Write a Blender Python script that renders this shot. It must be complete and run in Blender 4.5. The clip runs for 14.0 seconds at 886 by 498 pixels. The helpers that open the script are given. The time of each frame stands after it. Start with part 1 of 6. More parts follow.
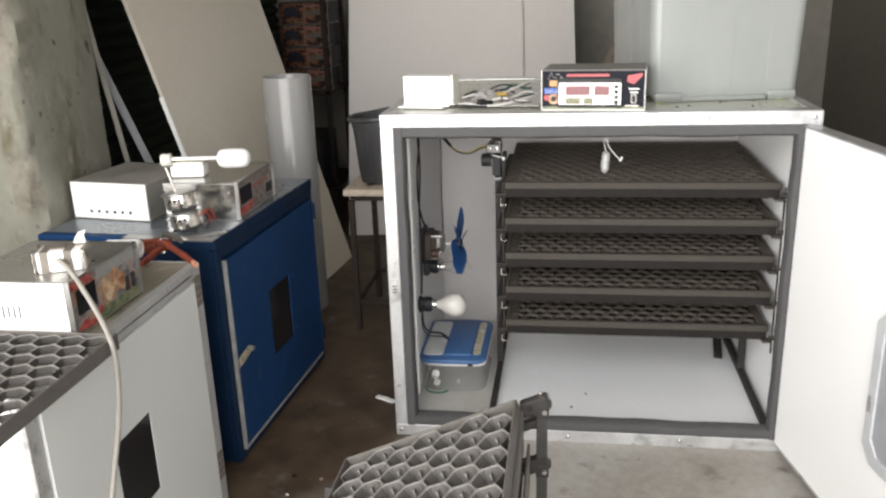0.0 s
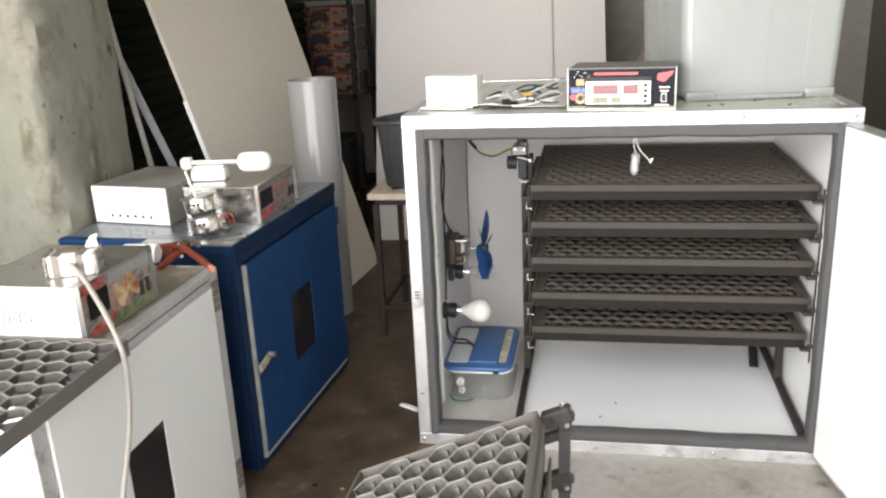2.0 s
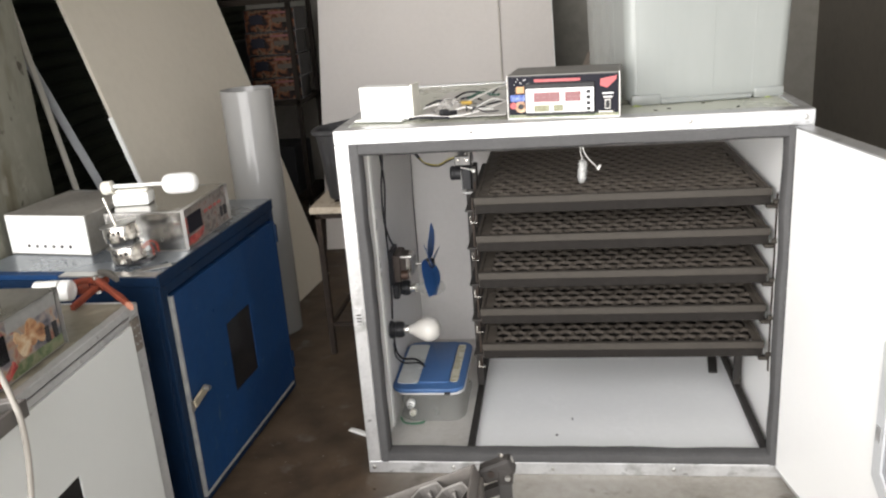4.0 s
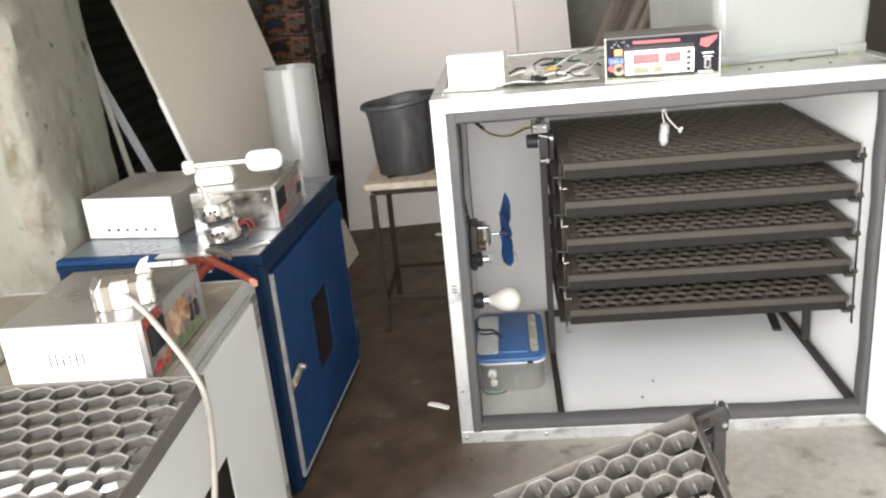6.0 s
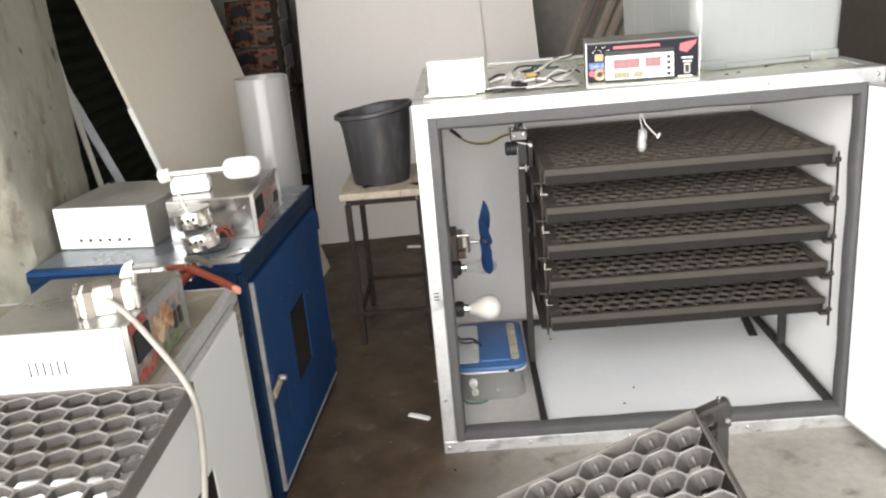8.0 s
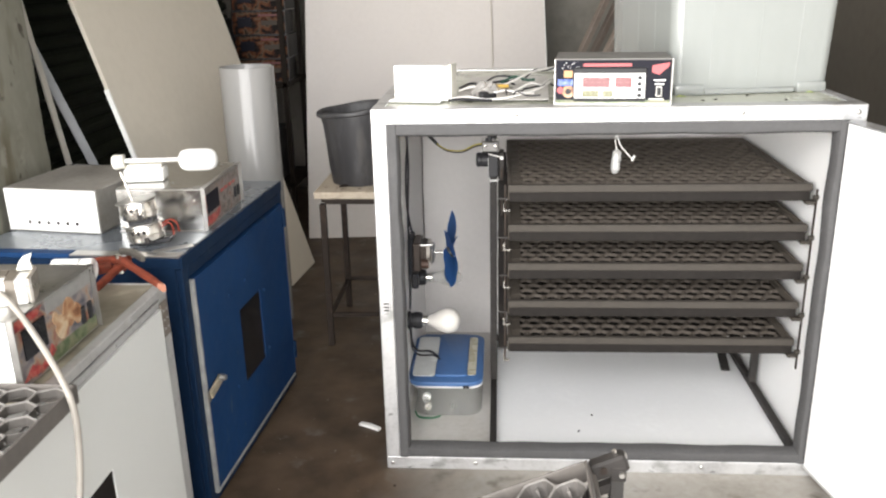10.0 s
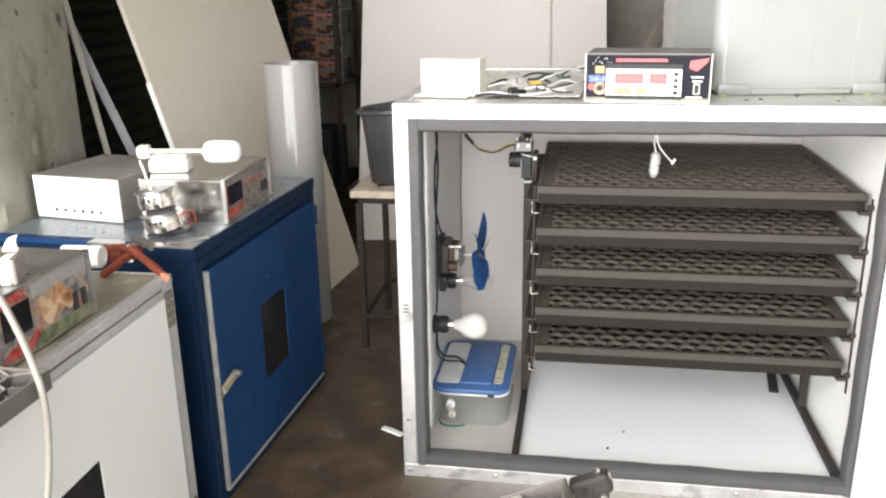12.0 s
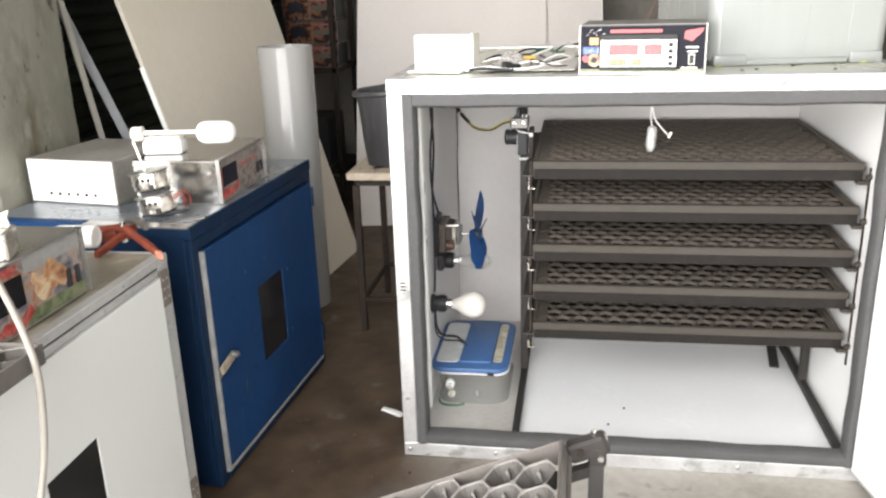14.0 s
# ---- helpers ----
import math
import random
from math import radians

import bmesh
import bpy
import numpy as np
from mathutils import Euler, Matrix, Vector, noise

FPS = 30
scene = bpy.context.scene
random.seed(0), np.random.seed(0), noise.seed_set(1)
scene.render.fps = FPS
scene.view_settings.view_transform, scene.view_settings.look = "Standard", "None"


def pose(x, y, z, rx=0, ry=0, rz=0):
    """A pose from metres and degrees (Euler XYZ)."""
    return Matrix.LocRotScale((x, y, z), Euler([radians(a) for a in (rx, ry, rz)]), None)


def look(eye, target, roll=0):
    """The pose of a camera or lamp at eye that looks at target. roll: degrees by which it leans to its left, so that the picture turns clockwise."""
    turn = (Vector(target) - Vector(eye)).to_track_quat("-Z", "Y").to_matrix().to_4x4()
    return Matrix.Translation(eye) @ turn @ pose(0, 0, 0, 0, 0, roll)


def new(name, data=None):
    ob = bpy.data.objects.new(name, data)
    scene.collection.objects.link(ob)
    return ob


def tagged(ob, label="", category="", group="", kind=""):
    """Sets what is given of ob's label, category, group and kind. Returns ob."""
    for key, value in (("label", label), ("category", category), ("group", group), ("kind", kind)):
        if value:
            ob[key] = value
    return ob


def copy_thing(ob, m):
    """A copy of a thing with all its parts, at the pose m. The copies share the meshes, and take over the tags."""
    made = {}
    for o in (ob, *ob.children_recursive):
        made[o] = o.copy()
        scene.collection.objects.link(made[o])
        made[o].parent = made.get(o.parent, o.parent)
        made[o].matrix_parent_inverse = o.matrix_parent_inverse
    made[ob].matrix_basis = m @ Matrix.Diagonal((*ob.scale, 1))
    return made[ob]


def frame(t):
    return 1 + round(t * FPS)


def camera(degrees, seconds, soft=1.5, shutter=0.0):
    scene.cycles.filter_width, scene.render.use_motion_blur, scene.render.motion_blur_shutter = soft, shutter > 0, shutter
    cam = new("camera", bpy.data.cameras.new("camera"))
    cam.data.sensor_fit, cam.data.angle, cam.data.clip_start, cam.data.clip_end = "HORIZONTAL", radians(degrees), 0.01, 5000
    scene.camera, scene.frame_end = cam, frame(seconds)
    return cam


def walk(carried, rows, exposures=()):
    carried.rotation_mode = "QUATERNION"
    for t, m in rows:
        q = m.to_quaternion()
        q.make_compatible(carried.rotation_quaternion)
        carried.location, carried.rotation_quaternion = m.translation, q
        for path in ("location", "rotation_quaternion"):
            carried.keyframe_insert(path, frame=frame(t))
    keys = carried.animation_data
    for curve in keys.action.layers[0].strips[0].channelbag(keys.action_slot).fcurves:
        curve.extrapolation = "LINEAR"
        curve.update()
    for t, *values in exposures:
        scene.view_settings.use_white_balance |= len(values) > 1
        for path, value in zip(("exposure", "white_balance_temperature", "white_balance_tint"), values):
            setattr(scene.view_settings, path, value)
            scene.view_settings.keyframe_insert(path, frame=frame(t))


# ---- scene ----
cam = camera(56.15, 14.0, soft=2.2, shutter=0.45)
PATH = [
    (0.0, (0.432, -1.912, 1.141), (0.1603, -0.1230, 0.5604), -1.94),
    (0.5, (0.430, -1.916, 1.130), (0.0997, -0.1211, 0.5996), -0.86),
    (1.0, (0.424, -1.914, 1.110), (0.0257, -0.1481, 0.5336), -1.40),
    (1.5, (0.421, -1.895, 1.112), (0.0377, -0.1176, 0.5603), -2.54),
    (2.0, (0.446, -1.860, 1.121), (0.1002, -0.0790, 0.5562), -2.66),
    (2.1, (0.458, -1.845, 1.125), (0.0965, -0.0744, 0.5390), -3.01),
    (2.2, (0.469, -1.830, 1.129), (0.1533, -0.0516, 0.5406), -2.93),
    (4.3, (0.482, -1.736, 1.150), (0.2295, 0.0540, 0.5658), -4.45),
    (4.4, (0.473, -1.757, 1.154), (0.2247, 0.0297, 0.5565), -4.58),
    (4.5, (0.463, -1.777, 1.157), (0.2006, 0.0037, 0.5482), -4.52),
    (5.0, (0.363, -1.825, 1.154), (-0.0159, -0.0615, 0.5566), -4.25),
    (5.4, (0.278, -1.804, 1.146), (-0.0381, -0.0301, 0.5439), -5.12),
    (5.5, (0.251, -1.799, 1.148), (-0.0510, -0.0221, 0.5460), -5.50),
    (6.0, (0.161, -1.772, 1.132), (-0.0022, 0.0147, 0.5073), -5.47),
    (6.5, (0.129, -1.761, 1.107), (0.0468, 0.0295, 0.4774), -7.73),
    (7.0, (0.118, -1.766, 1.102), (0.0878, 0.0367, 0.5035), -5.35),
    (7.5, (0.112, -1.765, 1.102), (0.0657, 0.0331, 0.4911), -5.18),
    (8.0, (0.110, -1.765, 1.106), (0.0390, 0.0390, 0.5128), -5.17),
    (8.5, (0.122, -1.759, 1.113), (0.0746, 0.0405, 0.5053), -3.00),
    (8.7, (0.124, -1.752, 1.118), (0.0885, 0.0565, 0.5372), -3.38),
    (10.8, (0.359, -1.645, 1.090), (0.1067, 0.1374, 0.4826), -0.02),
    (11.0, (0.369, -1.632, 1.080), (0.0670, 0.1457, 0.4825), -0.79),
    (11.5, (0.379, -1.622, 1.077), (0.0668, 0.1642, 0.5100), -1.34),
    (12.0, (0.370, -1.622, 1.071), (0.0714, 0.1645, 0.4964), -0.96),
    (12.5, (0.374, -1.618, 1.064), (0.0917, 0.1668, 0.4784), -0.90),
    (13.0, (0.379, -1.618, 1.048), (0.0860, 0.1678, 0.4682), -1.65),
    (13.5, (0.384, -1.624, 1.044), (0.1153, 0.1709, 0.4819), -1.59),
    (14.0, (0.379, -1.623, 1.039), (0.0783, 0.1571, 0.4467), -1.91),
]

walk(cam, [(t, look(eye, target, roll)) for t, eye, target, roll in PATH],
     [(0.0, -0.47), (0.6, -0.37), (1.2, -0.15), (2.0, -0.08), (4.4, -0.3), (5.0, 0.0), (6.0, 0.12), (6.6, 0.10), (7.5, 0.0), (8.6, 0.0), (11.0, 0.2), (14.0, 0.25)])

# ---------------------------------------------------------------- light
world = bpy.data.worlds.new("sky")
scene.world = world
world.use_nodes = True
wn = world.node_tree.nodes
sky = wn.new("ShaderNodeTexSky")
sky.sky_type = "NISHITA"
sky.sun_disc = False
sky.sun_elevation, sky.sun_rotation = radians(50), radians(200)
wn["Background"].inputs["Strength"].default_value = 0.12
world.node_tree.links.new(sky.outputs["Color"], wn["Background"].inputs["Color"])
sun_data = bpy.data.lights.new("sun", "SUN")
sun_data.energy, sun_data.angle, sun_data.color = 2.5, radians(0.6), (1.0, 0.95, 0.88)
sun = new("sun", sun_data)
sun.matrix_world = look((0, 0, 0), (-0.35, -0.94, -1.2))
tagged(sun, "low warm daylight sun", "sun", kind="structure")


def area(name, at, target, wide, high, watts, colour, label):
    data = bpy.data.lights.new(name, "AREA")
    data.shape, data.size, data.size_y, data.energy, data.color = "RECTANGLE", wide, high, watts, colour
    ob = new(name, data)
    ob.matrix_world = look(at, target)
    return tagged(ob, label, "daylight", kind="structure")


# Large area lamp stands in for daylight through an unseen, assumed gateway.
area("doorway_daylight", (-0.72, -3.0, 1.38), (0.05, 0, 0.6), 4.4, 2.6, 408, (1.0, 0.97, 0.945), "area lamp standing in for daylight at the unseen gateway")

# ---------------------------------------------------------------- materials
MATS = {}


def mat(name, colour, rough=0.5, metal=0.0, dark=None, light=None, big=3.0, small=60.0, amount=0.35, bump=0.05,
        trans=0.0, alpha=1.0, spec=0.5, stretch=(1, 1, 1), isl=0.0, coat=0.0, rv=1.0):
    """A procedural surface: colour broken up by a large and a fine noise, with relief and uneven gloss."""
    if name in MATS:
        return MATS[name]
    m = bpy.data.materials.new(name)
    m.use_nodes = True
    nt = m.node_tree
    n, l = nt.nodes, nt.links
    b = n["Principled BSDF"]
    tc = n.new("ShaderNodeTexCoord")
    mp = n.new("ShaderNodeMapping")
    mp.inputs["Scale"].default_value = stretch
    l.new(tc.outputs["Object"], mp.inputs["Vector"])
    n1, n2 = n.new("ShaderNodeTexNoise"), n.new("ShaderNodeTexNoise")
    for node, s, d in ((n1, big, 6.0), (n2, small, 4.0)):
        node.inputs["Scale"].default_value = s
        node.inputs["Detail"].default_value = d
        node.inputs["Roughness"].default_value = 0.62
        l.new(mp.outputs["Vector"], node.inputs["Vector"])
    dark = dark or tuple(c * 0.62 for c in colour)
    light = light or tuple(min(1, c * 1.22) for c in colour)
    ramp = n.new("ShaderNodeValToRGB")
    e = ramp.color_ramp.elements
    e[0].position, e[0].color = 0.30, (*dark, 1)
    e[1].position, e[1].color = 0.72, (*light, 1)
    mid = e.new(0.5)
    mid.color = (*colour, 1)
    mixf = n.new("ShaderNodeMix")
    mixf.data_type = "FLOAT"
    mixf.inputs[0].default_value = 0.4
    l.new(n1.outputs["Fac"], mixf.inputs[2])
    l.new(n2.outputs["Fac"], mixf.inputs[3])
    l.new(mixf.outputs[0], ramp.inputs["Fac"])
    mixc = n.new("ShaderNodeMix")
    mixc.data_type = "RGBA"
    mixc.inputs[0].default_value = amount
    mixc.inputs[6].default_value = (*colour, 1)
    l.new(ramp.outputs["Color"], mixc.inputs[7])
    last = mixc.outputs[2]
    if isl:
        info = n.new("ShaderNodeObjectInfo")
        hsv = n.new("ShaderNodeHueSaturation")
        rng = n.new("ShaderNodeMapRange")
        rng.inputs[3].default_value, rng.inputs[4].default_value = 1 - isl, 1 + isl
        l.new(info.outputs["Random"], rng.inputs[0])
        l.new(rng.outputs[0], hsv.inputs["Value"])
        l.new(last, hsv.inputs["Color"])
        last = hsv.outputs["Color"]
    l.new(last, b.inputs["Base Color"])
    rr = n.new("ShaderNodeMapRange")
    rr.inputs[1].default_value, rr.inputs[2].default_value = 0.3, 0.7
    rr.inputs[3].default_value, rr.inputs[4].default_value = max(0.02, rough - 0.10 * rv), min(1, rough + 0.12 * rv)
    l.new(n1.outputs["Fac"], rr.inputs[0])
    l.new(rr.outputs[0], b.inputs["Roughness"])
    b.inputs["Metallic"].default_value = metal
    b.inputs["Specular IOR Level"].default_value = spec
    b.inputs["Transmission Weight"].default_value = trans
    b.inputs["Coat Weight"].default_value = coat
    b.inputs["Alpha"].default_value = alpha
    if bump:
        bp = n.new("ShaderNodeBump")
        bp.inputs["Strength"].default_value = bump
        bp.inputs["Distance"].default_value = 0.01
        l.new(mixf.outputs[0], bp.inputs["Height"])
        l.new(bp.outputs["Normal"], b.inputs["Normal"])
    MATS[name] = m
    return m


def dirt_shade_floor():
    """Pale trodden cement with brown earth and oil spread over it in uneven patches, which also hold the shade at the
    back left.
    """
    m = mat("worn_concrete", (0.33, 0.31, 0.275), 0.6, dark=(0.20, 0.18, 0.15), light=(0.43, 0.415, 0.385), big=3.0, small=40, amount=0.85, bump=0.18)
    n, l = m.node_tree.nodes, m.node_tree.links
    b = n["Principled BSDF"]
    clean = b.inputs["Base Color"].links[0].from_socket
    tc = n.new("ShaderNodeTexCoord")
    dist = n.new("ShaderNodeVectorMath")
    dist.operation = "DOT_PRODUCT"
    l.new(tc.outputs["Object"], dist.inputs[0])
    dist.inputs[1].default_value = (-1.6, 1.0, 0.0)
    big = n.new("ShaderNodeTexNoise")
    big.inputs["Scale"].default_value, big.inputs["Detail"].default_value = 2.6, 7.0
    l.new(tc.outputs["Object"], big.inputs["Vector"])
    wob = n.new("ShaderNodeMath")
    wob.operation = "MULTIPLY_ADD"
    l.new(big.outputs["Fac"], wob.inputs[0])
    wob.inputs[1].default_value = 0.9
    l.new(dist.outputs["Value"], wob.inputs[2])
    fac = n.new("ShaderNodeMapRange")
    fac.inputs[1].default_value, fac.inputs[2].default_value = -0.12, 0.50
    l.new(wob.outputs[0], fac.inputs[0])
    # Dirt browns taken darker to carry the shade of the alley floor.
    dirt = n.new("ShaderNodeValToRGB")
    e = dirt.color_ramp.elements
    e[0].position, e[0].color = 0.35, (0.040, 0.025, 0.014, 1)
    e[1].position, e[1].color = 0.68, (0.092, 0.061, 0.036, 1)
    fine = n.new("ShaderNodeTexNoise")
    fine.inputs["Scale"].default_value, fine.inputs["Detail"].default_value = 9.0, 8.0
    l.new(tc.outputs["Object"], fine.inputs["Vector"])
    l.new(fine.outputs["Fac"], dirt.inputs["Fac"])
    mix = n.new("ShaderNodeMix")
    mix.data_type = "RGBA"
    l.new(fac.outputs[0], mix.inputs[0])
    l.new(clean, mix.inputs[6])
    l.new(dirt.outputs["Color"], mix.inputs[7])
    l.new(mix.outputs[2], b.inputs["Base Color"])
    return m


CONCRETE = dirt_shade_floor()
PLASTER = mat("grey_plaster", (0.23, 0.215, 0.185), 0.85, dark=(0.14, 0.13, 0.108), light=(0.30, 0.285, 0.255), big=1.7, small=22, amount=0.7, bump=0.2)
PILLAR = mat("stained_whitewash", (0.205, 0.200, 0.160), 0.85, dark=(0.10, 0.088, 0.058), light=(0.25, 0.245, 0.205), big=5, small=34, amount=0.75, bump=0.45, stretch=(1, 1, 0.55))


def scuffs(m, colour, scale, low, high, stretch=(1, 1, 1)):
    """Lays sharp-edged dark marks over a surface: scuffs, drips and chipped spots."""
    n, l = m.node_tree.nodes, m.node_tree.links
    b = n["Principled BSDF"]
    base = b.inputs["Base Color"].links[0].from_socket
    tc, mp, nz, rg, mx = (n.new("ShaderNode" + k) for k in ("TexCoord", "Mapping", "TexNoise", "MapRange", "Mix"))
    mp.inputs["Scale"].default_value = stretch
    l.new(tc.outputs["Object"], mp.inputs["Vector"])
    l.new(mp.outputs["Vector"], nz.inputs["Vector"])
    nz.inputs["Scale"].default_value, nz.inputs["Detail"].default_value, nz.inputs["Roughness"].default_value = scale, 3.0, 0.55
    rg.inputs[1].default_value, rg.inputs[2].default_value = low, high
    l.new(nz.outputs["Fac"], rg.inputs[0])
    mx.data_type = "RGBA"
    l.new(rg.outputs[0], mx.inputs[0])
    l.new(base, mx.inputs[6])
    mx.inputs[7].default_value = (*colour, 1)
    l.new(mx.outputs[2], b.inputs["Base Color"])


scuffs(PILLAR, (0.035, 0.03, 0.02), 16, 0.69, 0.74)
scuffs(PILLAR, (0.09, 0.072, 0.035), 6, 0.58, 0.72, (1.6, 1.6, 0.45))
scuffs(PILLAR, (0.24, 0.235, 0.195), 26, 0.58, 0.72, (1, 1, 0.7))
scuffs(PILLAR, (0.06, 0.052, 0.036), 17, 0.66, 0.71, (1, 1, 0.7))
CHIPPED = mat("bare_chipped_plaster", (0.205, 0.188, 0.150), 0.9, dark=(0.085, 0.073, 0.052), light=(0.275, 0.26, 0.22), big=14, small=60, amount=0.85, bump=0.5)
# Kept white on unseen walls and ceiling to bounce light back in.
BOUNCE_WHITE = mat("bounce_white_plaster", (0.74, 0.72, 0.68), 0.9, dark=(0.60, 0.58, 0.54), light=(0.80, 0.78, 0.75), big=1.5, small=20, amount=0.6, bump=0.15)
WHITE = mat("white_sheet", (0.87, 0.87, 0.86), 0.32, dark=(0.82, 0.82, 0.81), light=(0.89, 0.89, 0.88), big=4, small=45, amount=0.25, bump=0.006, rv=0.15)
WHITE_D = mat("dull_white_sheet", (0.58, 0.56, 0.545), 0.40, dark=(0.50, 0.48, 0.465), light=(0.64, 0.62, 0.605), big=3, small=70, amount=0.5, bump=0.015)
GREYSHEET = mat("grey_white_sheet", (0.62, 0.63, 0.61), 0.35, dark=(0.57, 0.58, 0.56), light=(0.65, 0.66, 0.64), big=3, small=50, amount=0.2, bump=0.006, rv=0.15)
TOPSHEET = mat("stained_top_sheet", (0.49, 0.50, 0.42), 0.30, dark=(0.38, 0.38, 0.28), light=(0.64, 0.65, 0.58), big=9, small=50, amount=0.6, bump=0.02)
OLIVETOP = mat("olive_stained_sheet", (0.20, 0.18, 0.135), 0.4, dark=(0.10, 0.085, 0.06), light=(0.27, 0.25, 0.20), big=8, small=60, amount=0.8, bump=0.02)
ZINC = mat("dull_zinc_angle", (0.42, 0.42, 0.41), 0.5, 0.35, dark=(0.24, 0.24, 0.23), light=(0.52, 0.52, 0.51), big=15, small=90, amount=0.6, bump=0.03)
ALU = mat("scuffed_aluminium", (0.60, 0.60, 0.60), 0.40, 0.75, dark=(0.34, 0.34, 0.34), light=(0.74, 0.74, 0.74), big=14, small=120, amount=0.55, bump=0.03)
STEEL = mat("galvanised_steel", (0.40, 0.39, 0.37), 0.33, 0.85, dark=(0.24, 0.23, 0.21), light=(0.54, 0.53, 0.51), big=12, small=90, amount=0.6, bump=0.03)
CHROME = mat("bright_steel", (0.82, 0.80, 0.76), 0.20, 1.0, dark=(0.45, 0.43, 0.40), amount=0.4, big=25, bump=0.02)
NICKEL = mat("bright_nickel", (0.58, 0.55, 0.50), 0.26, 0.95, dark=(0.55, 0.52, 0.46), amount=0.5, big=30, bump=0.02)
SEAL = mat("grey_foam_seal", (0.080, 0.079, 0.079), 0.85, spec=0.15, dark=(0.060, 0.059, 0.059), light=(0.110, 0.109, 0.108), big=12, small=120, amount=0.6, bump=0.12)
BLACK = mat("black_steel_tube", (0.030, 0.027, 0.025), 0.6, 0.0, spec=0.25, dark=(0.02, 0.02, 0.02), light=(0.07, 0.062, 0.055), big=20, amount=0.6, bump=0.05)
RUST = mat("dark_rusty_steel", (0.026, 0.019, 0.015), 0.65, 0.0, spec=0.2, dark=(0.02, 0.016, 0.013), light=(0.08, 0.055, 0.04), big=20, amount=0.7, bump=0.1)
TRAY = mat("dusty_dark_plastic", (0.016, 0.014, 0.0125), 0.7, spec=0.12, dark=(0.012, 0.011, 0.010), light=(0.034, 0.031, 0.028), big=9, small=80, amount=0.6, bump=0.05)
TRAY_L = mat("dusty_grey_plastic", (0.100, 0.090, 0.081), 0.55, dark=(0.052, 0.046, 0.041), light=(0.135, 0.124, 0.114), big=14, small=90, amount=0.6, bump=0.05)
# Cup tones are darkened to hold the shade inside the cups.
TRAY_W = mat("shaded_cup_walls", (0.080, 0.074, 0.068), 0.6, spec=0.25, dark=(0.048, 0.044, 0.040), light=(0.120, 0.112, 0.104), big=16, small=90, amount=0.7, bump=0.05)
CUP = mat("shaded_cup_plastic", (0.010, 0.009, 0.008), 0.7, spec=0.05, amount=0.6, big=9, small=80)
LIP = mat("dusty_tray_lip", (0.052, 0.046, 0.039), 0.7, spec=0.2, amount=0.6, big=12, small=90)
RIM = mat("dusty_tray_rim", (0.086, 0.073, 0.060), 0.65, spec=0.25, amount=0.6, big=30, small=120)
# Dusty rim toned paler than the walls, as ridges catch the light.
RIM_L = mat("dusty_lit_tray_rim", (0.185, 0.175, 0.163), 0.6, spec=0.3, amount=0.6, big=30, small=120)
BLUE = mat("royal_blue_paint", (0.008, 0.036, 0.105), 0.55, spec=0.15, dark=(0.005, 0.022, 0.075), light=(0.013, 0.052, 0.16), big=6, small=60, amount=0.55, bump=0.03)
# Darker copy of the blue: shade beside the grey cabinet is in this colour.
BLUE_D = mat("shaded_blue_paint", (0.004, 0.016, 0.042), 0.55, spec=0.15, dark=(0.003, 0.011, 0.032), light=(0.008, 0.030, 0.085), big=5, small=60, amount=0.6, bump=0.04)
BLUE_P = mat("blue_plastic", (0.050, 0.17, 0.46), 0.42, amount=0.3, bump=0.02)
PVC = mat("grey_pvc", (0.285, 0.28, 0.27), 0.16, rv=0.3, spec=0.35, dark=(0.27, 0.265, 0.255), light=(0.30, 0.295, 0.285), amount=0.3, big=2, bump=0.0)
BOARD = mat("beige_board", (0.61, 0.565, 0.48), 0.7, dark=(0.53, 0.49, 0.41), light=(0.65, 0.605, 0.52), amount=0.5, big=2, small=40, bump=0.03)
PANEL = mat("pale_sheet", (0.66, 0.62, 0.585), 0.6, dark=(0.58, 0.545, 0.51), light=(0.70, 0.66, 0.63), amount=0.5, big=1.6, small=50, bump=0.015)
WPLAS = mat("white_plastic", (0.82, 0.82, 0.79), 0.35, amount=0.2, bump=0.01)
CREAM = mat("cream_plastic", (0.72, 0.70, 0.62), 0.4, amount=0.4, bump=0.01)
BPLAS = mat("black_plastic", (0.022, 0.022, 0.024), 0.45, spec=0.3, amount=0.4, bump=0.02)
BUCKET = mat("worn_black_rubber", (0.030, 0.029, 0.030), 0.5, dark=(0.022, 0.022, 0.024), light=(0.085, 0.085, 0.088), big=16, small=50, amount=0.85, bump=0.08, stretch=(1, 1, 0.3))
WOOD = mat("old_wood", (0.42, 0.36, 0.28), 0.75, dark=(0.24, 0.19, 0.13), light=(0.55, 0.49, 0.40), big=8, small=60, amount=0.8, bump=0.12, stretch=(1, 0.2, 1))
ORANGE = mat("orange_plastic", (0.16, 0.034, 0.018), 0.7, dark=(0.055, 0.026, 0.016), light=(0.24, 0.055, 0.028), big=30, amount=0.85, bump=0.06, spec=0.25)
CABLE = mat("grey_cable_sheath", (0.24, 0.222, 0.195), 0.5, amount=0.4, bump=0.02)
YELLOWC = mat("yellow_wire", (0.55, 0.45, 0.06), 0.5, amount=0.3)
WIREW = mat("white_wire", (0.75, 0.73, 0.70), 0.5, amount=0.3)
WIREG = mat("green_wire", (0.02, 0.075, 0.05), 0.5, amount=0.3)
REDC = mat("red_print", (0.36, 0.05, 0.055), 0.35, amount=0.2, bump=0)
DISP = mat("red_display", (0.15, 0.028, 0.032), 0.2, amount=0.2, bump=0)
SEG = mat("display_segment", (0.24, 0.05, 0.05), 0.3, amount=0.1, bump=0)
DISPG = mat("olive_display", (0.13, 0.13, 0.06), 0.2, amount=0.2, bump=0)
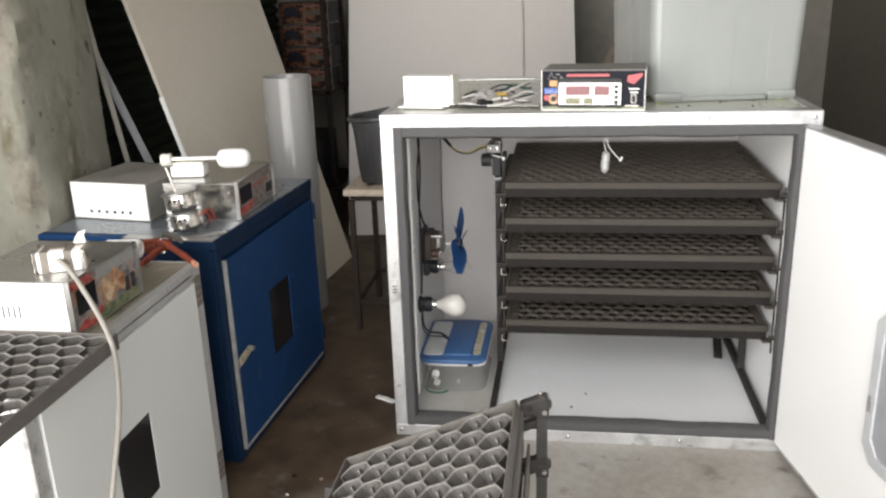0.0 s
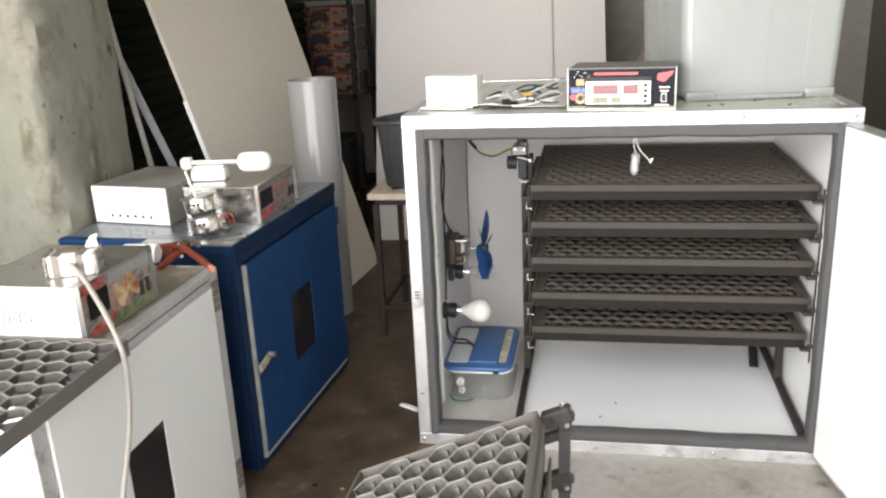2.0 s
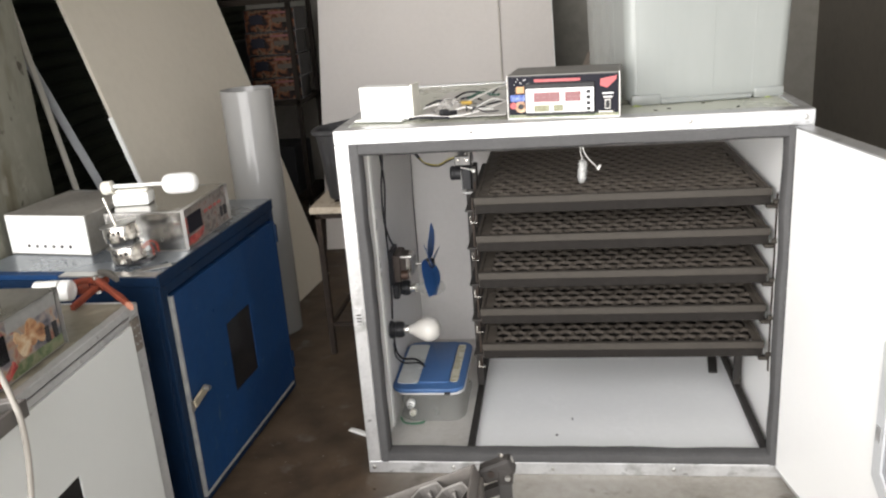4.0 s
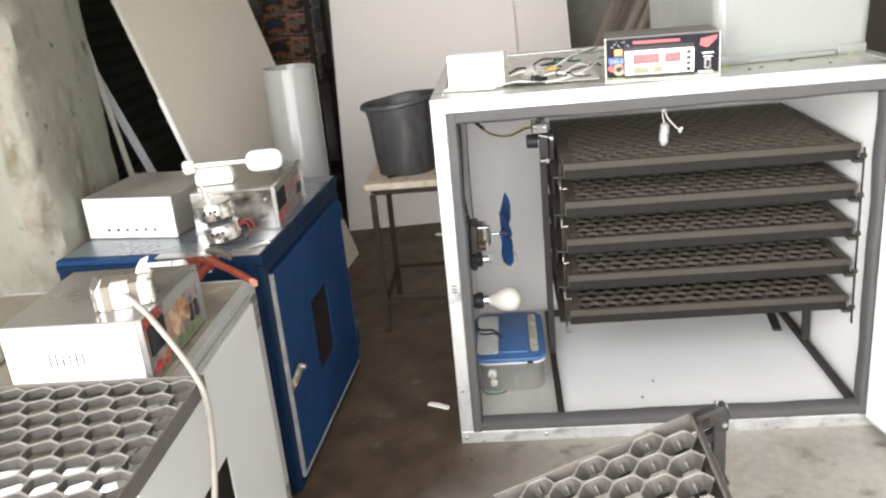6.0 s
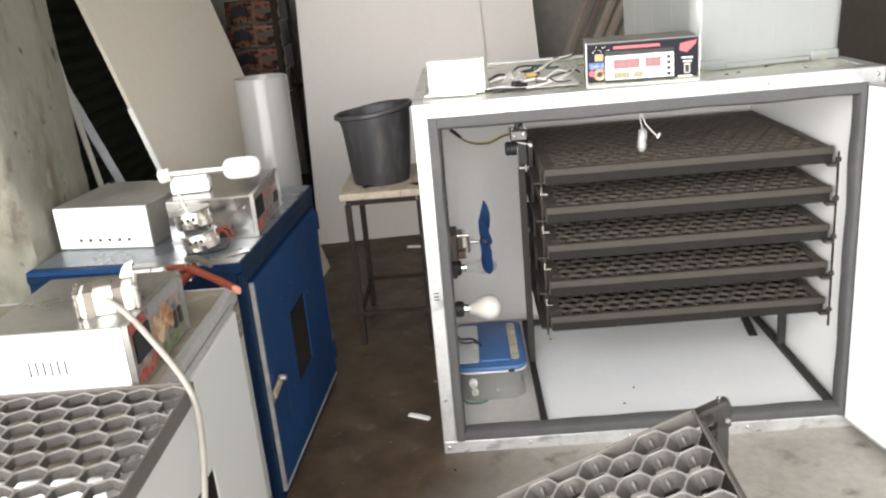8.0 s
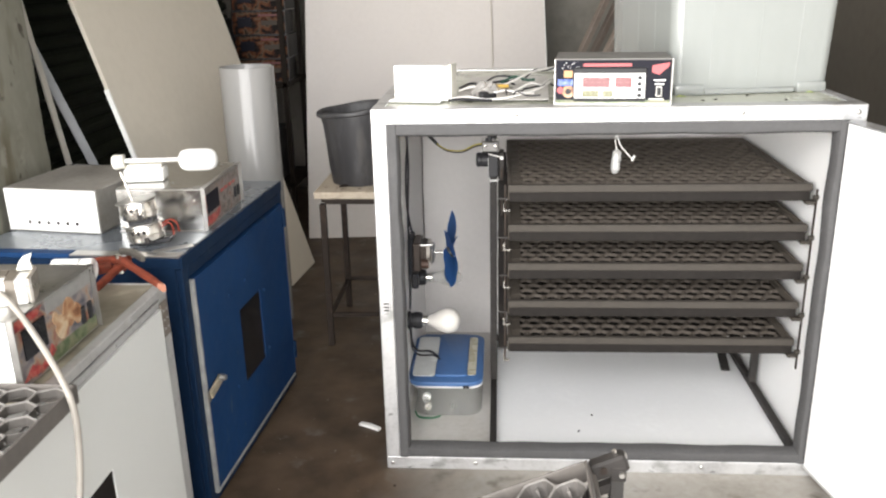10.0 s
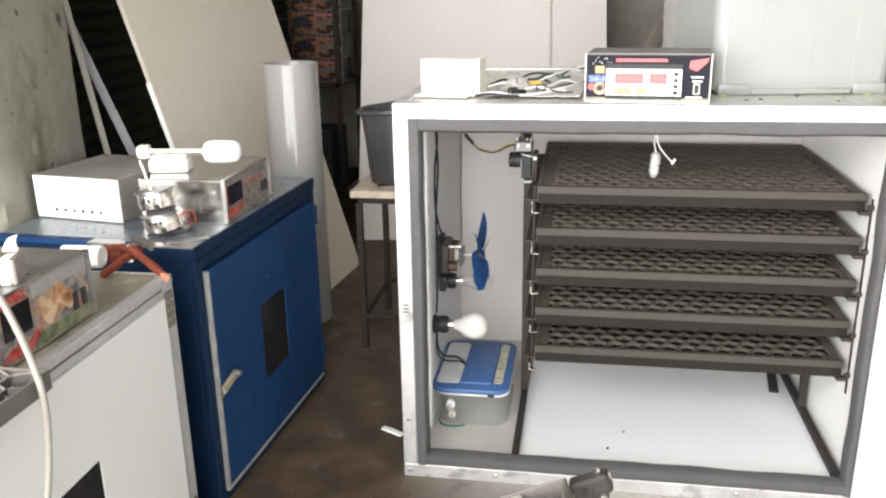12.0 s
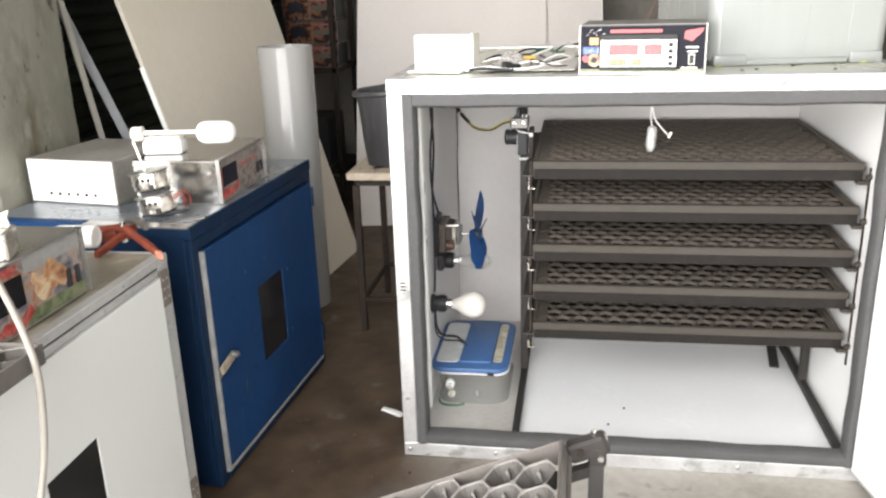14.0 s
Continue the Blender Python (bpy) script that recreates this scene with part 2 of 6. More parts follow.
SEGG = mat("olive_segment", (0.30, 0.28, 0.13), 0.3, amount=0.1, bump=0)
ORNG = mat("orange_print", (0.45, 0.24, 0.09), 0.35, amount=0.2, bump=0)
FACE = mat("black_face_sheet", (0.012, 0.012, 0.018), 0.5, amount=0.3, bump=0, spec=0.1)
BLUEPR = mat("blue_print", (0.03, 0.07, 0.30), 0.4, dark=(0.01, 0.02, 0.06), light=(0.25, 0.32, 0.50), amount=0.9, big=60, bump=0)
def photo_print(name, scale, stops, rough=0.35):
    """A busy printed picture: patches of several inks, broken up finely."""
    m = mat(name, (0.2, 0.2, 0.2), rough, amount=0.0, bump=0)
    n, l = m.node_tree.nodes, m.node_tree.links
    tc, a, r = n.new("ShaderNodeTexCoord"), n.new("ShaderNodeTexNoise"), n.new("ShaderNodeValToRGB")
    l.new(tc.outputs["Object"], a.inputs["Vector"])
    a.inputs["Scale"].default_value, a.inputs["Detail"].default_value, a.inputs["Distortion"].default_value = scale, 5.0, 0.6
    l.new(a.outputs["Fac"], r.inputs["Fac"])
    e = r.color_ramp.elements
    e[0].position, e[0].color = stops[0][0], (*stops[0][1], 1)
    e[1].position, e[1].color = stops[-1][0], (*stops[-1][1], 1)
    for p, c in stops[1:-1]:
        e.new(p).color = (*c, 1)
    l.new(r.outputs["Color"], n["Principled BSDF"].inputs["Base Color"])
    return m


PRINT = photo_print("farm_print", 34, ((0.28, (0.03, 0.03, 0.045)), (0.40, (0.12, 0.115, 0.13)), (0.50, (0.26, 0.22, 0.20)), (0.58, (0.30, 0.20, 0.13)), (0.66, (0.25, 0.07, 0.05)), (0.74, (0.07, 0.08, 0.13))))
# Dark copy of the farm print: the shelf's shade is in its colours.
SHADEPR = photo_print("shaded_farm_print", 30, ((0.32, (0.006, 0.005, 0.005)), (0.46, (0.014, 0.010, 0.009)), (0.55, (0.10, 0.034, 0.014)), (0.63, (0.10, 0.07, 0.046)), (0.70, (0.008, 0.006, 0.006))), 0.6)
PEACH = photo_print("peach_picture", 38, ((0.32, (0.14, 0.05, 0.02)), (0.45, (0.34, 0.17, 0.08)), (0.56, (0.46, 0.31, 0.18)), (0.68, (0.56, 0.45, 0.31)), (0.78, (0.22, 0.09, 0.04))))
GREENPR = photo_print("grass_picture", 60, ((0.30, (0.05, 0.08, 0.03)), (0.5, (0.13, 0.16, 0.08)), (0.62, (0.20, 0.19, 0.12)), (0.75, (0.10, 0.14, 0.06))))
GREYPR = photo_print("worn_grey_print", 46, ((0.30, (0.07, 0.055, 0.05)), (0.44, (0.17, 0.145, 0.13)), (0.55, (0.24, 0.22, 0.205)), (0.66, (0.20, 0.11, 0.085)), (0.76, (0.11, 0.10, 0.10))), 0.45)
REDPR = photo_print("red_picture", 60, ((0.32, (0.12, 0.01, 0.01)), (0.48, (0.38, 0.03, 0.03)), (0.6, (0.45, 0.12, 0.09)), (0.75, (0.10, 0.02, 0.02))))
DARKGL = mat("dark_tinted_pane", (0.012, 0.012, 0.013), 0.12, amount=0.2, bump=0, spec=0.35)
RIVET = mat("dull_rivet", (0.36, 0.36, 0.35), 0.55, 0.4)
CLEARP = mat("cloudy_clear_plastic", (0.50, 0.51, 0.48), 0.25, amount=0.25, bump=0.0, trans=0.35, alpha=0.27)
MILKY = mat("milky_plastic", (0.40, 0.42, 0.40), 0.22, rv=0.3, dark=(0.34, 0.36, 0.335), light=(0.47, 0.485, 0.46), amount=0.25, big=5, bump=0.0, trans=0.15, alpha=0.72, stretch=(1, 1, 0.2))
LIME = mat("lime_scale", (0.45, 0.52, 0.20), 0.8, dark=(0.20, 0.20, 0.06), amount=0.8, big=40, bump=0.2)
OPAL = mat("opal_glass", (0.62, 0.595, 0.55), 0.22, amount=0.1, bump=0)
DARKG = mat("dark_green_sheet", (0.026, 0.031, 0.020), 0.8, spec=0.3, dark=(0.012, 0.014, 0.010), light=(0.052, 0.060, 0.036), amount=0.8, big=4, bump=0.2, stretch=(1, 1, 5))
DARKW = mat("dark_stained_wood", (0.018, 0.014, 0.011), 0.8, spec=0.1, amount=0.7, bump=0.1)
SHADEPR.node_tree.nodes["Principled BSDF"].inputs["Specular IOR Level"].default_value = 0.08
CARD = mat("brown_cardboard", (0.26, 0.19, 0.12), 0.85, amount=0.6, big=10, bump=0.04)
scuffs(ALU, (0.36, 0.36, 0.352), 22, 0.56, 0.70, (0.6, 1, 1))
scuffs(ALU, (0.22, 0.22, 0.21), 60, 0.64, 0.74, (0.5, 1, 1))
scuffs(BUCKET, (0.06, 0.056, 0.053), 18, 0.56, 0.74, (1.5, 1.5, 0.35))
scuffs(BLUE, (0.035, 0.06, 0.10), 30, 0.67, 0.71, (1, 1, 0.4))
scuffs(BLUE_D, (0.03, 0.04, 0.055), 26, 0.66, 0.70, (1, 1, 0.4))
scuffs(CONCRETE, (0.12, 0.105, 0.085), 11, 0.60, 0.74)
scuffs(CONCRETE, (0.30, 0.28, 0.25), 60, 0.72, 0.75)
scuffs(ZINC, (0.16, 0.14, 0.12), 34, 0.66, 0.74, (1, 0.5, 1))
scuffs(OLIVETOP, (0.36, 0.33, 0.25), 7, 0.52, 0.62)
scuffs(WOOD, (0.06, 0.045, 0.03), 30, 0.62, 0.68)
DUST = mat("light_dust", (0.5, 0.48, 0.44), 0.9, amount=0.5)


# ---------------------------------------------------------------- mesh tools
def thing(name, label, category, at=(0, 0, 0), rz=0.0, group="", rx=0.0, ry=0.0):
    ob = new(name)
    ob.empty_display_size = 0.05
    ob.matrix_world = pose(*at, rx, ry, rz)
    return tagged(ob, label, category, group)


def link(name, bm, material, parent=None, smooth=False):
    me = bpy.data.meshes.new(name)
    bmesh.ops.recalc_face_normals(bm, faces=bm.faces)
    bm.to_mesh(me)
    bm.free()
    for m in material if isinstance(material, (list, tuple)) else (material,):
        me.materials.append(m)
    if smooth:
        me.polygons.foreach_set("use_smooth", [True] * len(me.polygons))
        me.set_sharp_from_angle(angle=radians(38))
    ob = new(name, me)
    if parent:
        ob.parent = parent
    return ob


def part(name, bm, material, parent, label="", smooth=False):
    ob = link(name, bm, material, parent, smooth)
    return tagged(ob, label) if label else ob


def setting(name, bm, material, label, category, smooth=False):
    return tagged(link(name, bm, material, None, smooth), label, category, kind="structure")


def box(x0, x1, y0, y1, z0, z1, bevel=0.0, bm=None, m=None, seg=1, mi=0):
    bm = bm or bmesh.new()
    vs = [bm.verts.new(v) for v in ((x0, y0, z0), (x1, y0, z0), (x1, y1, z0), (x0, y1, z0), (x0, y0, z1), (x1, y0, z1), (x1, y1, z1), (x0, y1, z1))]
    fs = [bm.faces.new([vs[i] for i in f]) for f in ((3, 2, 1, 0), (4, 5, 6, 7), (0, 1, 5, 4), (1, 2, 6, 5), (2, 3, 7, 6), (3, 0, 4, 7))]
    for f in fs:
        f.material_index = mi
    if m is not None:
        bmesh.ops.transform(bm, matrix=m, verts=vs)
    if bevel:
        edges = list({e for f in fs for e in f.edges})
        bmesh.ops.bevel(bm, geom=edges, offset=bevel, segments=seg, affect="EDGES", profile=0.5)
    return bm


def ring(bm, centre, axis, r, n, phase=0.0):
    axis = Vector(axis).normalized()
    side = axis.orthogonal().normalized()
    up = axis.cross(side)
    return [bm.verts.new(Vector(centre) + r * (math.cos(a) * side + math.sin(a) * up)) for a in (2 * math.pi * i / n + phase for i in range(n))]


def cyl(p0, p1, r0, r1=None, n=16, caps=True, bm=None, mi=0):
    bm = bm or bmesh.new()
    r1 = r0 if r1 is None else r1
    ax = Vector(p1) - Vector(p0)
    a, b = ring(bm, p0, ax, r0, n), ring(bm, p1, ax, r1, n)
    fs = [bm.faces.new((a[i], a[(i + 1) % n], b[(i + 1) % n], b[i])) for i in range(n)]
    if caps:
        fs += [bm.faces.new(a[::-1]), bm.faces.new(b)]
    for f in fs:
        f.material_index = mi
    return bm


def lathe(profile, axis_at, axis=(0, 0, 1), n=24, bm=None, close=False):
    """Turns (radius, height) pairs about an axis."""
    bm = bm or bmesh.new()
    axis = Vector(axis).normalized()
    rows = [ring(bm, Vector(axis_at) + axis * h, axis, max(r, 1e-4), n) for r, h in profile]
    for a, b in zip(rows, rows[1:]):
        for i in range(n):
            bm.faces.new((a[i], a[(i + 1) % n], b[(i + 1) % n], b[i]))
    if close:
        bm.faces.new(rows[0][::-1])
        bm.faces.new(rows[-1])
    return bm


def curve_points(pts, steps=6):
    pts = [Vector(p) for p in pts]
    if len(pts) < 3:
        return pts
    ext = [2 * pts[0] - pts[1], *pts, 2 * pts[-1] - pts[-2]]
    out = []
    for a, b, c, d in zip(ext, ext[1:], ext[2:], ext[3:]):
        for i in range(steps):
            t = i / steps
            out.append(0.5 * (2 * b + (c - a) * t + (2 * a - 5 * b + 4 * c - d) * t * t + (3 * b - a - 3 * c + d) * t ** 3))
    return out + [pts[-1]]


def tube(pts, r, n=8, steps=6, bm=None):
    """A round cable or bent rod along smooth points."""
    bm = bm or bmesh.new()
    path = curve_points(pts, steps)
    rows, side = [], None
    for i, p in enumerate(path):
        d = (path[min(i + 1, len(path) - 1)] - path[max(i - 1, 0)]).normalized()
        side = d.orthogonal().normalized() if side is None else (side - d * side.dot(d)).normalized()
        up = d.cross(side)
        rows.append([bm.verts.new(p + r * (math.cos(a) * side + math.sin(a) * up)) for a in (2 * math.pi * k / n for k in range(n))])
    for a, b in zip(rows, rows[1:]):
        for i in range(n):
            bm.faces.new((a[i], a[(i + 1) % n], b[(i + 1) % n], b[i]))
    bm.faces.new(rows[0][::-1])
    bm.faces.new(rows[-1])
    return bm


def prism(outline, y0, y1, bm=None, m=None, mi=0):
    """A plate: an outline in x and z, from y0 to y1."""
    bm = bm or bmesh.new()
    a = [bm.verts.new((x, y0, z)) for x, z in outline]
    b = [bm.verts.new((x, y1, z)) for x, z in outline]
    n = len(outline)
    fs = [bm.faces.new(a), bm.faces.new(b[::-1])]
    fs += [bm.faces.new((a[i], b[i], b[(i + 1) % n], a[(i + 1) % n])) for i in range(n)]
    for f in fs:
        f.material_index = mi
    if m is not None:
        bmesh.ops.transform(bm, matrix=m, verts=a + b)
    return bm


def beam(p0, p1, w, h=None, bevel=0.0, bm=None, spin=0.0):
    """A square tube or flat bar between two points."""
    h = w if h is None else h
    d = Vector(p1) - Vector(p0)
    m = Matrix.Translation(p0) @ d.to_track_quat("Z", "Y").to_matrix().to_4x4() @ pose(0, 0, 0, 0, 0, spin)
    return box(-w / 2, w / 2, -h / 2, h / 2, 0, d.length, bevel, bm, m)

# ---------------------------------------------------------------- the room
setting("floor", box(-3.4, 3.4, -7.0, 2.9, -0.12, 0.0), CONCRETE, "worn grey-brown concrete workshop floor", "floor")
setting("wall_back", box(-3.4, 2.6, 2.75, 2.9, 0, 4.3), PLASTER, "plain grey plastered back wall", "wall")
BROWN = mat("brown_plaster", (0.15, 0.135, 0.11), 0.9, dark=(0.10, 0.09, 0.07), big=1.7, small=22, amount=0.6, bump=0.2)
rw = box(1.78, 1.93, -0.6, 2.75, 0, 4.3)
# Unseen jog added to widen the room for the gateway light.
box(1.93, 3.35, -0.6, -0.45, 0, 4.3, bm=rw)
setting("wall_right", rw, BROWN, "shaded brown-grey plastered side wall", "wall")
# Unseen walls and ceiling, added to close the room and bounce daylight.
setting("wall_side", box(3.2, 3.35, -3.1, -0.6, 0, 4.3), BOUNCE_WHITE, "unseen white wall by the gateway, added to bounce daylight", "wall")
setting("wall_left", box(-3.4, -3.25, -3.1, 2.75, 0, 4.3), BOUNCE_WHITE, "unseen white side wall, added to bounce daylight", "wall")
setting("ceiling", box(-3.4, 3.4, -3.4, 2.9, 4.3, 4.4), BOUNCE_WHITE, "unseen white ceiling, added to bounce daylight", "ceiling")
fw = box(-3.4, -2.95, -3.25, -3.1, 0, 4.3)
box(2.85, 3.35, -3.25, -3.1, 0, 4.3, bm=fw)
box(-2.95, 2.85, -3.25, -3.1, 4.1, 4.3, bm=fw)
setting("wall_front", fw, BOUNCE_WHITE, "unseen white wall round the wide open gateway, added to bounce daylight", "wall")
ground = box(-40, 40, -60, -7.0, -0.13, -0.01)
setting("ground", ground, CONCRETE, "sunlit bare ground outside the doorway", "ground")


# the whitewashed pillar, with chipped and rounded corners
def pillar():
    bm = bmesh.new()
    rows = []
    nz = 260
    for k in range(nz + 1):
        z = 4.3 * k / nz
        row = []
        for x, y in ((-1.10, -0.115), (-1.085, -0.125), (-1.04, -0.123), (-0.98, -0.125), (-0.92, -0.124), (-0.885, -0.124), (-0.865, -0.12), (-0.850, -0.114), (-0.842, -0.106), (-0.836, -0.095), (-0.832, -0.080), (-0.83, -0.03), (-0.832, 0.05), (-0.83, 0.13), (-0.832, 0.20), (-0.838, 0.245), (-0.86, 0.265), (-1.09, 0.27), (-1.10, 0.26)):
            edge = 1.0 if (-0.87 < x < -0.825 or x < -1.05) and y < 0 else 0.35
            w = noise.noise(Vector((x * 7, y * 7, z * 5))) * 0.006 + noise.noise(Vector((x * 25, y * 25, z * 22))) * 0.007 * edge
            if y < -0.07 and x > -0.90:
                w -= 0.009 * max(0.0, min(1.0, 3.0 * noise.noise(Vector((x * 14, y * 14, z * 8 + 3))) + 0.5))
            row.append(bm.verts.new((x + w, y - w, z)))
        rows.append(row)
    n = len(rows[0])
    for k, (a, b) in enumerate(zip(rows, rows[1:])):
        for i in range(n):
            f = bm.faces.new((a[i], a[(i + 1) % n], b[(i + 1) % n], b[i]))
            c = f.calc_center_median()
            if c.y < -0.075 and c.x > -0.90:
                f.material_index = int(noise.noise(Vector((c.x * 14, c.y * 14, c.z * 8 + 3))) + 0.25 * noise.noise(c * 60) > 0.02)
    bm.faces.new(rows[0][::-1])
    bm.faces.new(rows[-1])
    return setting("pillar", bm, (PILLAR, CHIPPED), "whitewashed concrete pillar with stains and chipped edges", "pillar", True)


pillar()


# dark slatted sheet wall behind the leaning boards
def slatted():
    bm = bmesh.new()
    prof = []
    for k in range(0, 53):
        z = 0.05 * k
        prof += [(-1.185, z), (-1.165, z + 0.012), (-1.165, z + 0.034), (-1.185, z + 0.046)]
    a = [bm.verts.new((x, -0.95, z)) for x, z in prof]
    b = [bm.verts.new((x, 2.75, z)) for x, z in prof]
    for i in range(len(prof) - 1):
        bm.faces.new((a[i], a[i + 1], b[i + 1], b[i]))
    back = [bm.verts.new(v) for v in ((-1.22, -0.95, 0), (-1.22, 2.75, 0), (-1.22, 2.75, 2.65), (-1.22, -0.95, 2.65))]
    bm.faces.new(back)
    bm.faces.new((a[0], b[0], back[1], back[0]))
    bm.faces.new((a[-1], b[-1], back[2], back[3]))
    bm.faces.new([*a, back[3], back[0]])
    bm.faces.new([*b[::-1], back[1], back[2]])
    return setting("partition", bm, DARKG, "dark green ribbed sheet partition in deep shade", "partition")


slatted()


# ---------------------------------------------------------------- egg trays
def honeycomb(nx, ny, p, depth, x0=0.0, y0=0.0, ribs=False, taper=0.72, ridge=0.93, pad=0.20, profile=None):
    """Open tapered hexagonal cups, rows along x: flat ridges that widen to pads where three cups meet, and a rib in each cup."""
    bm = bmesh.new()
    r = p / math.sqrt(3)
    hexa = [(math.sin(math.pi / 3 * k), math.cos(math.pi / 3 * k)) for k in range(6)]
    if profile is None:
        profile = ((1.0, 0.0, 0.0), (ridge, pad, -0.0007), (ridge - 0.015, pad, -0.0016), (taper, 0.02, -depth), (taper - 0.04, 0.02, -depth - 0.0004), (taper - 0.02, 0.02, -depth - 0.002))
    for j in range(ny):
        for i in range(nx):
            cx, cy = x0 + (i + 0.5 + 0.5 * (j % 2)) * p, y0 + r + j * r * 1.5
            rows = []
            for s, cut, z in profile:
                row = []
                for k in range(6):
                    for q in (k - 1, k + 1):
                        hx, hy = (hexa[k][c] * (1 - cut) + hexa[q % 6][c] * cut for c in (0, 1))
                        row.append(bm.verts.new((cx + hx * r * s, cy + hy * r * s, z)))
                rows.append(row)
            for q, (a, b) in enumerate(zip(rows, rows[1:])):
                for k in range(12):
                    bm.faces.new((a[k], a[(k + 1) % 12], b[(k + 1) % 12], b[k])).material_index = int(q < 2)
            if ribs:
                wall = 0.866 * r
                a, b, c = (bm.verts.new((cx + wall * u, cy + d, -depth * 0.30)) for d, u in ((-0.0018, taper - 0.16), (0.0018, taper - 0.16), (0.0, taper + 0.22)))
                tip, foot = bm.verts.new((cx + wall * (taper - 0.22), cy, -depth)), bm.verts.new((cx + wall * taper, cy, -depth))
                for f in ((a, b, tip), (a, tip, foot, c), (b, c, foot, tip), (a, c, b)):
                    bm.faces.new(f).material_index = 1
    bmesh.ops.remove_doubles(bm, verts=bm.verts, dist=1e-5)
    return bm


# ---------------------------------------------------------------- the open incubator cabinet
W, D, H = 0.993, 0.74, 0.85
inc = thing("incubator_cabinet", "large white panel incubator with aluminium edging, standing open", "incubator")
# Left inner panel toned greyer than the right, holding the bay's shade.
part("side_panel", box(0.004, 0.034, 0.03, D, 0.006, H - 0.006), mat("shaded_side_sheet", (0.68, 0.665, 0.655), 0.45, amount=0.3, bump=0.01), inc)
part("side_panel", box(W - 0.034, W - 0.004, 0.03, D, 0.006, H - 0.006), WHITE, inc)
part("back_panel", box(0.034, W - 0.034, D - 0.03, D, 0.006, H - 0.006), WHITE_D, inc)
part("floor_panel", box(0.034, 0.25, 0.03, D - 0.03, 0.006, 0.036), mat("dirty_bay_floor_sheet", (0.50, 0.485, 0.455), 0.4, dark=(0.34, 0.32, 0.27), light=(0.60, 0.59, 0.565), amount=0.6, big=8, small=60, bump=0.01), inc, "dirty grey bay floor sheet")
part("floor_panel", box(0.25, W - 0.034, 0.03, D - 0.03, 0.006, 0.036), mat("clean_floor_sheet", (0.81, 0.82, 0.82), 0.35, dark=(0.76, 0.77, 0.77), amount=0.3, big=5, small=60, bump=0.008, rv=0.3), inc)
part("roof_panel", box(0.034, W - 0.034, 0.03, D - 0.03, H - 0.036, H - 0.006), WHITE, inc)
part("top_sheet", box(0.018, W - 0.018, 0.02, D - 0.01, H - 0.006, H - 0.003), TOPSHEET, inc, "stained greenish white top sheet")
F_W = 0.032
part("front_rail", box(0, W, 0, 0.03, H - F_W, H, 0.002), ALU, inc, "scuffed aluminium front rail")
part("front_rail", box(0, W, 0, 0.03, 0.0, F_W, 0.002), ALU, inc, "scuffed aluminium sill rail")
part("front_stile", box(0, F_W, 0, 0.03, F_W, H - F_W, 0.002), ALU, inc, "scuffed aluminium stile")
part("front_stile", box(W - F_W, W, 0, 0.03, F_W, H - F_W, 0.002), ALU, inc, "scuffed aluminium stile")
for x0 in (0.0, W - 0.026):
    part("edge_angle", box(x0, x0 + 0.026, 0.03, D, H - 0.004, H, 0.001), ALU, inc)
part("edge_angle", box(0.026, W - 0.026, D - 0.026, D, H - 0.004, H, 0.001), ALU, inc)
part("edge_angle", box(0.026, W - 0.026, 0.03, 0.044, H - 0.0035, H, 0.001), ALU, inc)
for x0 in (0.0, W - 0.004):
    part("edge_angle", box(x0, x0 + 0.004, D - 0.03, D, 0.0, H - 0.004), ALU, inc)
# foam door seal, slightly wavy
def seal(p0, p1, across, wide=0.024):
    bm = bmesh.new()
    p0, p1, across = Vector(p0), Vector(p1), Vector(across)
    n = 26
    rows = []
    for i in range(n + 1):
        t = i / n
        c = p0.lerp(p1, t)
        e = 0.0016 * noise.noise(Vector((t * 9, p0.x * 5, p0.z * 3)))
        w = wide + 0.004 * noise.noise(Vector((t * 7, 3 + p0.x, p0.z)))
        rows.append([bm.verts.new(v) for v in (c + Vector((0, 0.03, 0)), c + Vector((0, 0.0 + e, 0)), c + across * 0.3 * w + Vector((0, -0.004 + e, 0)), c + across * w * 0.8 + Vector((0, -0.003, 0)), c + across * w + Vector((0, 0.004, 0)), c + across * w + Vector((0, 0.03, 0)))])
    for a, b in zip(rows, rows[1:]):
        for k in range(6):
            bm.faces.new((a[k], a[(k + 1) % 6], b[(k + 1) % 6], b[k]))
    bm.faces.new(rows[0])
    bm.faces.new(rows[-1][::-1])
    part("door_seal", bm, SEAL, inc, "dark grey foam door seal", True)


z0, z1 = F_W, H - F_W
seal((F_W, 0.002, z0), (F_W, 0.002, z1), (1, 0, 0))
seal((W - F_W, 0.002, z0), (W - F_W, 0.002, z1), (-1, 0, 0), 0.02)
seal((F_W + 0.02, 0.003, z1), (W - F_W - 0.016, 0.003, z1), (0, 0, -1), 0.026)
seal((F_W + 0.02, 0.003, z0), (W - F_W - 0.016, 0.003, z0), (0, 0, 1), 0.026)
# rivets and the latch keeper
for x, z in ((0.014, 0.016), (0.21, 0.017), (0.45, 0.016), (0.73, 0.017), (0.97, 0.016), (0.30, H - 0.014), (0.75, H - 0.015), (0.975, H - 0.016)):
    part("rivet", lathe([(0.0055, 0), (0.005, 0.0016), (0.003, 0.0026), (0, 0.003)], (x, 0.0005, z), (0, -1, 0), 10), STEEL, inc, smooth=True)
keeper = box(0.007, 0.025, -0.003, 0.002, 0.395, 0.437, 0.001)
part("latch_keeper", keeper, ALU, inc, "small pressed metal latch keeper")
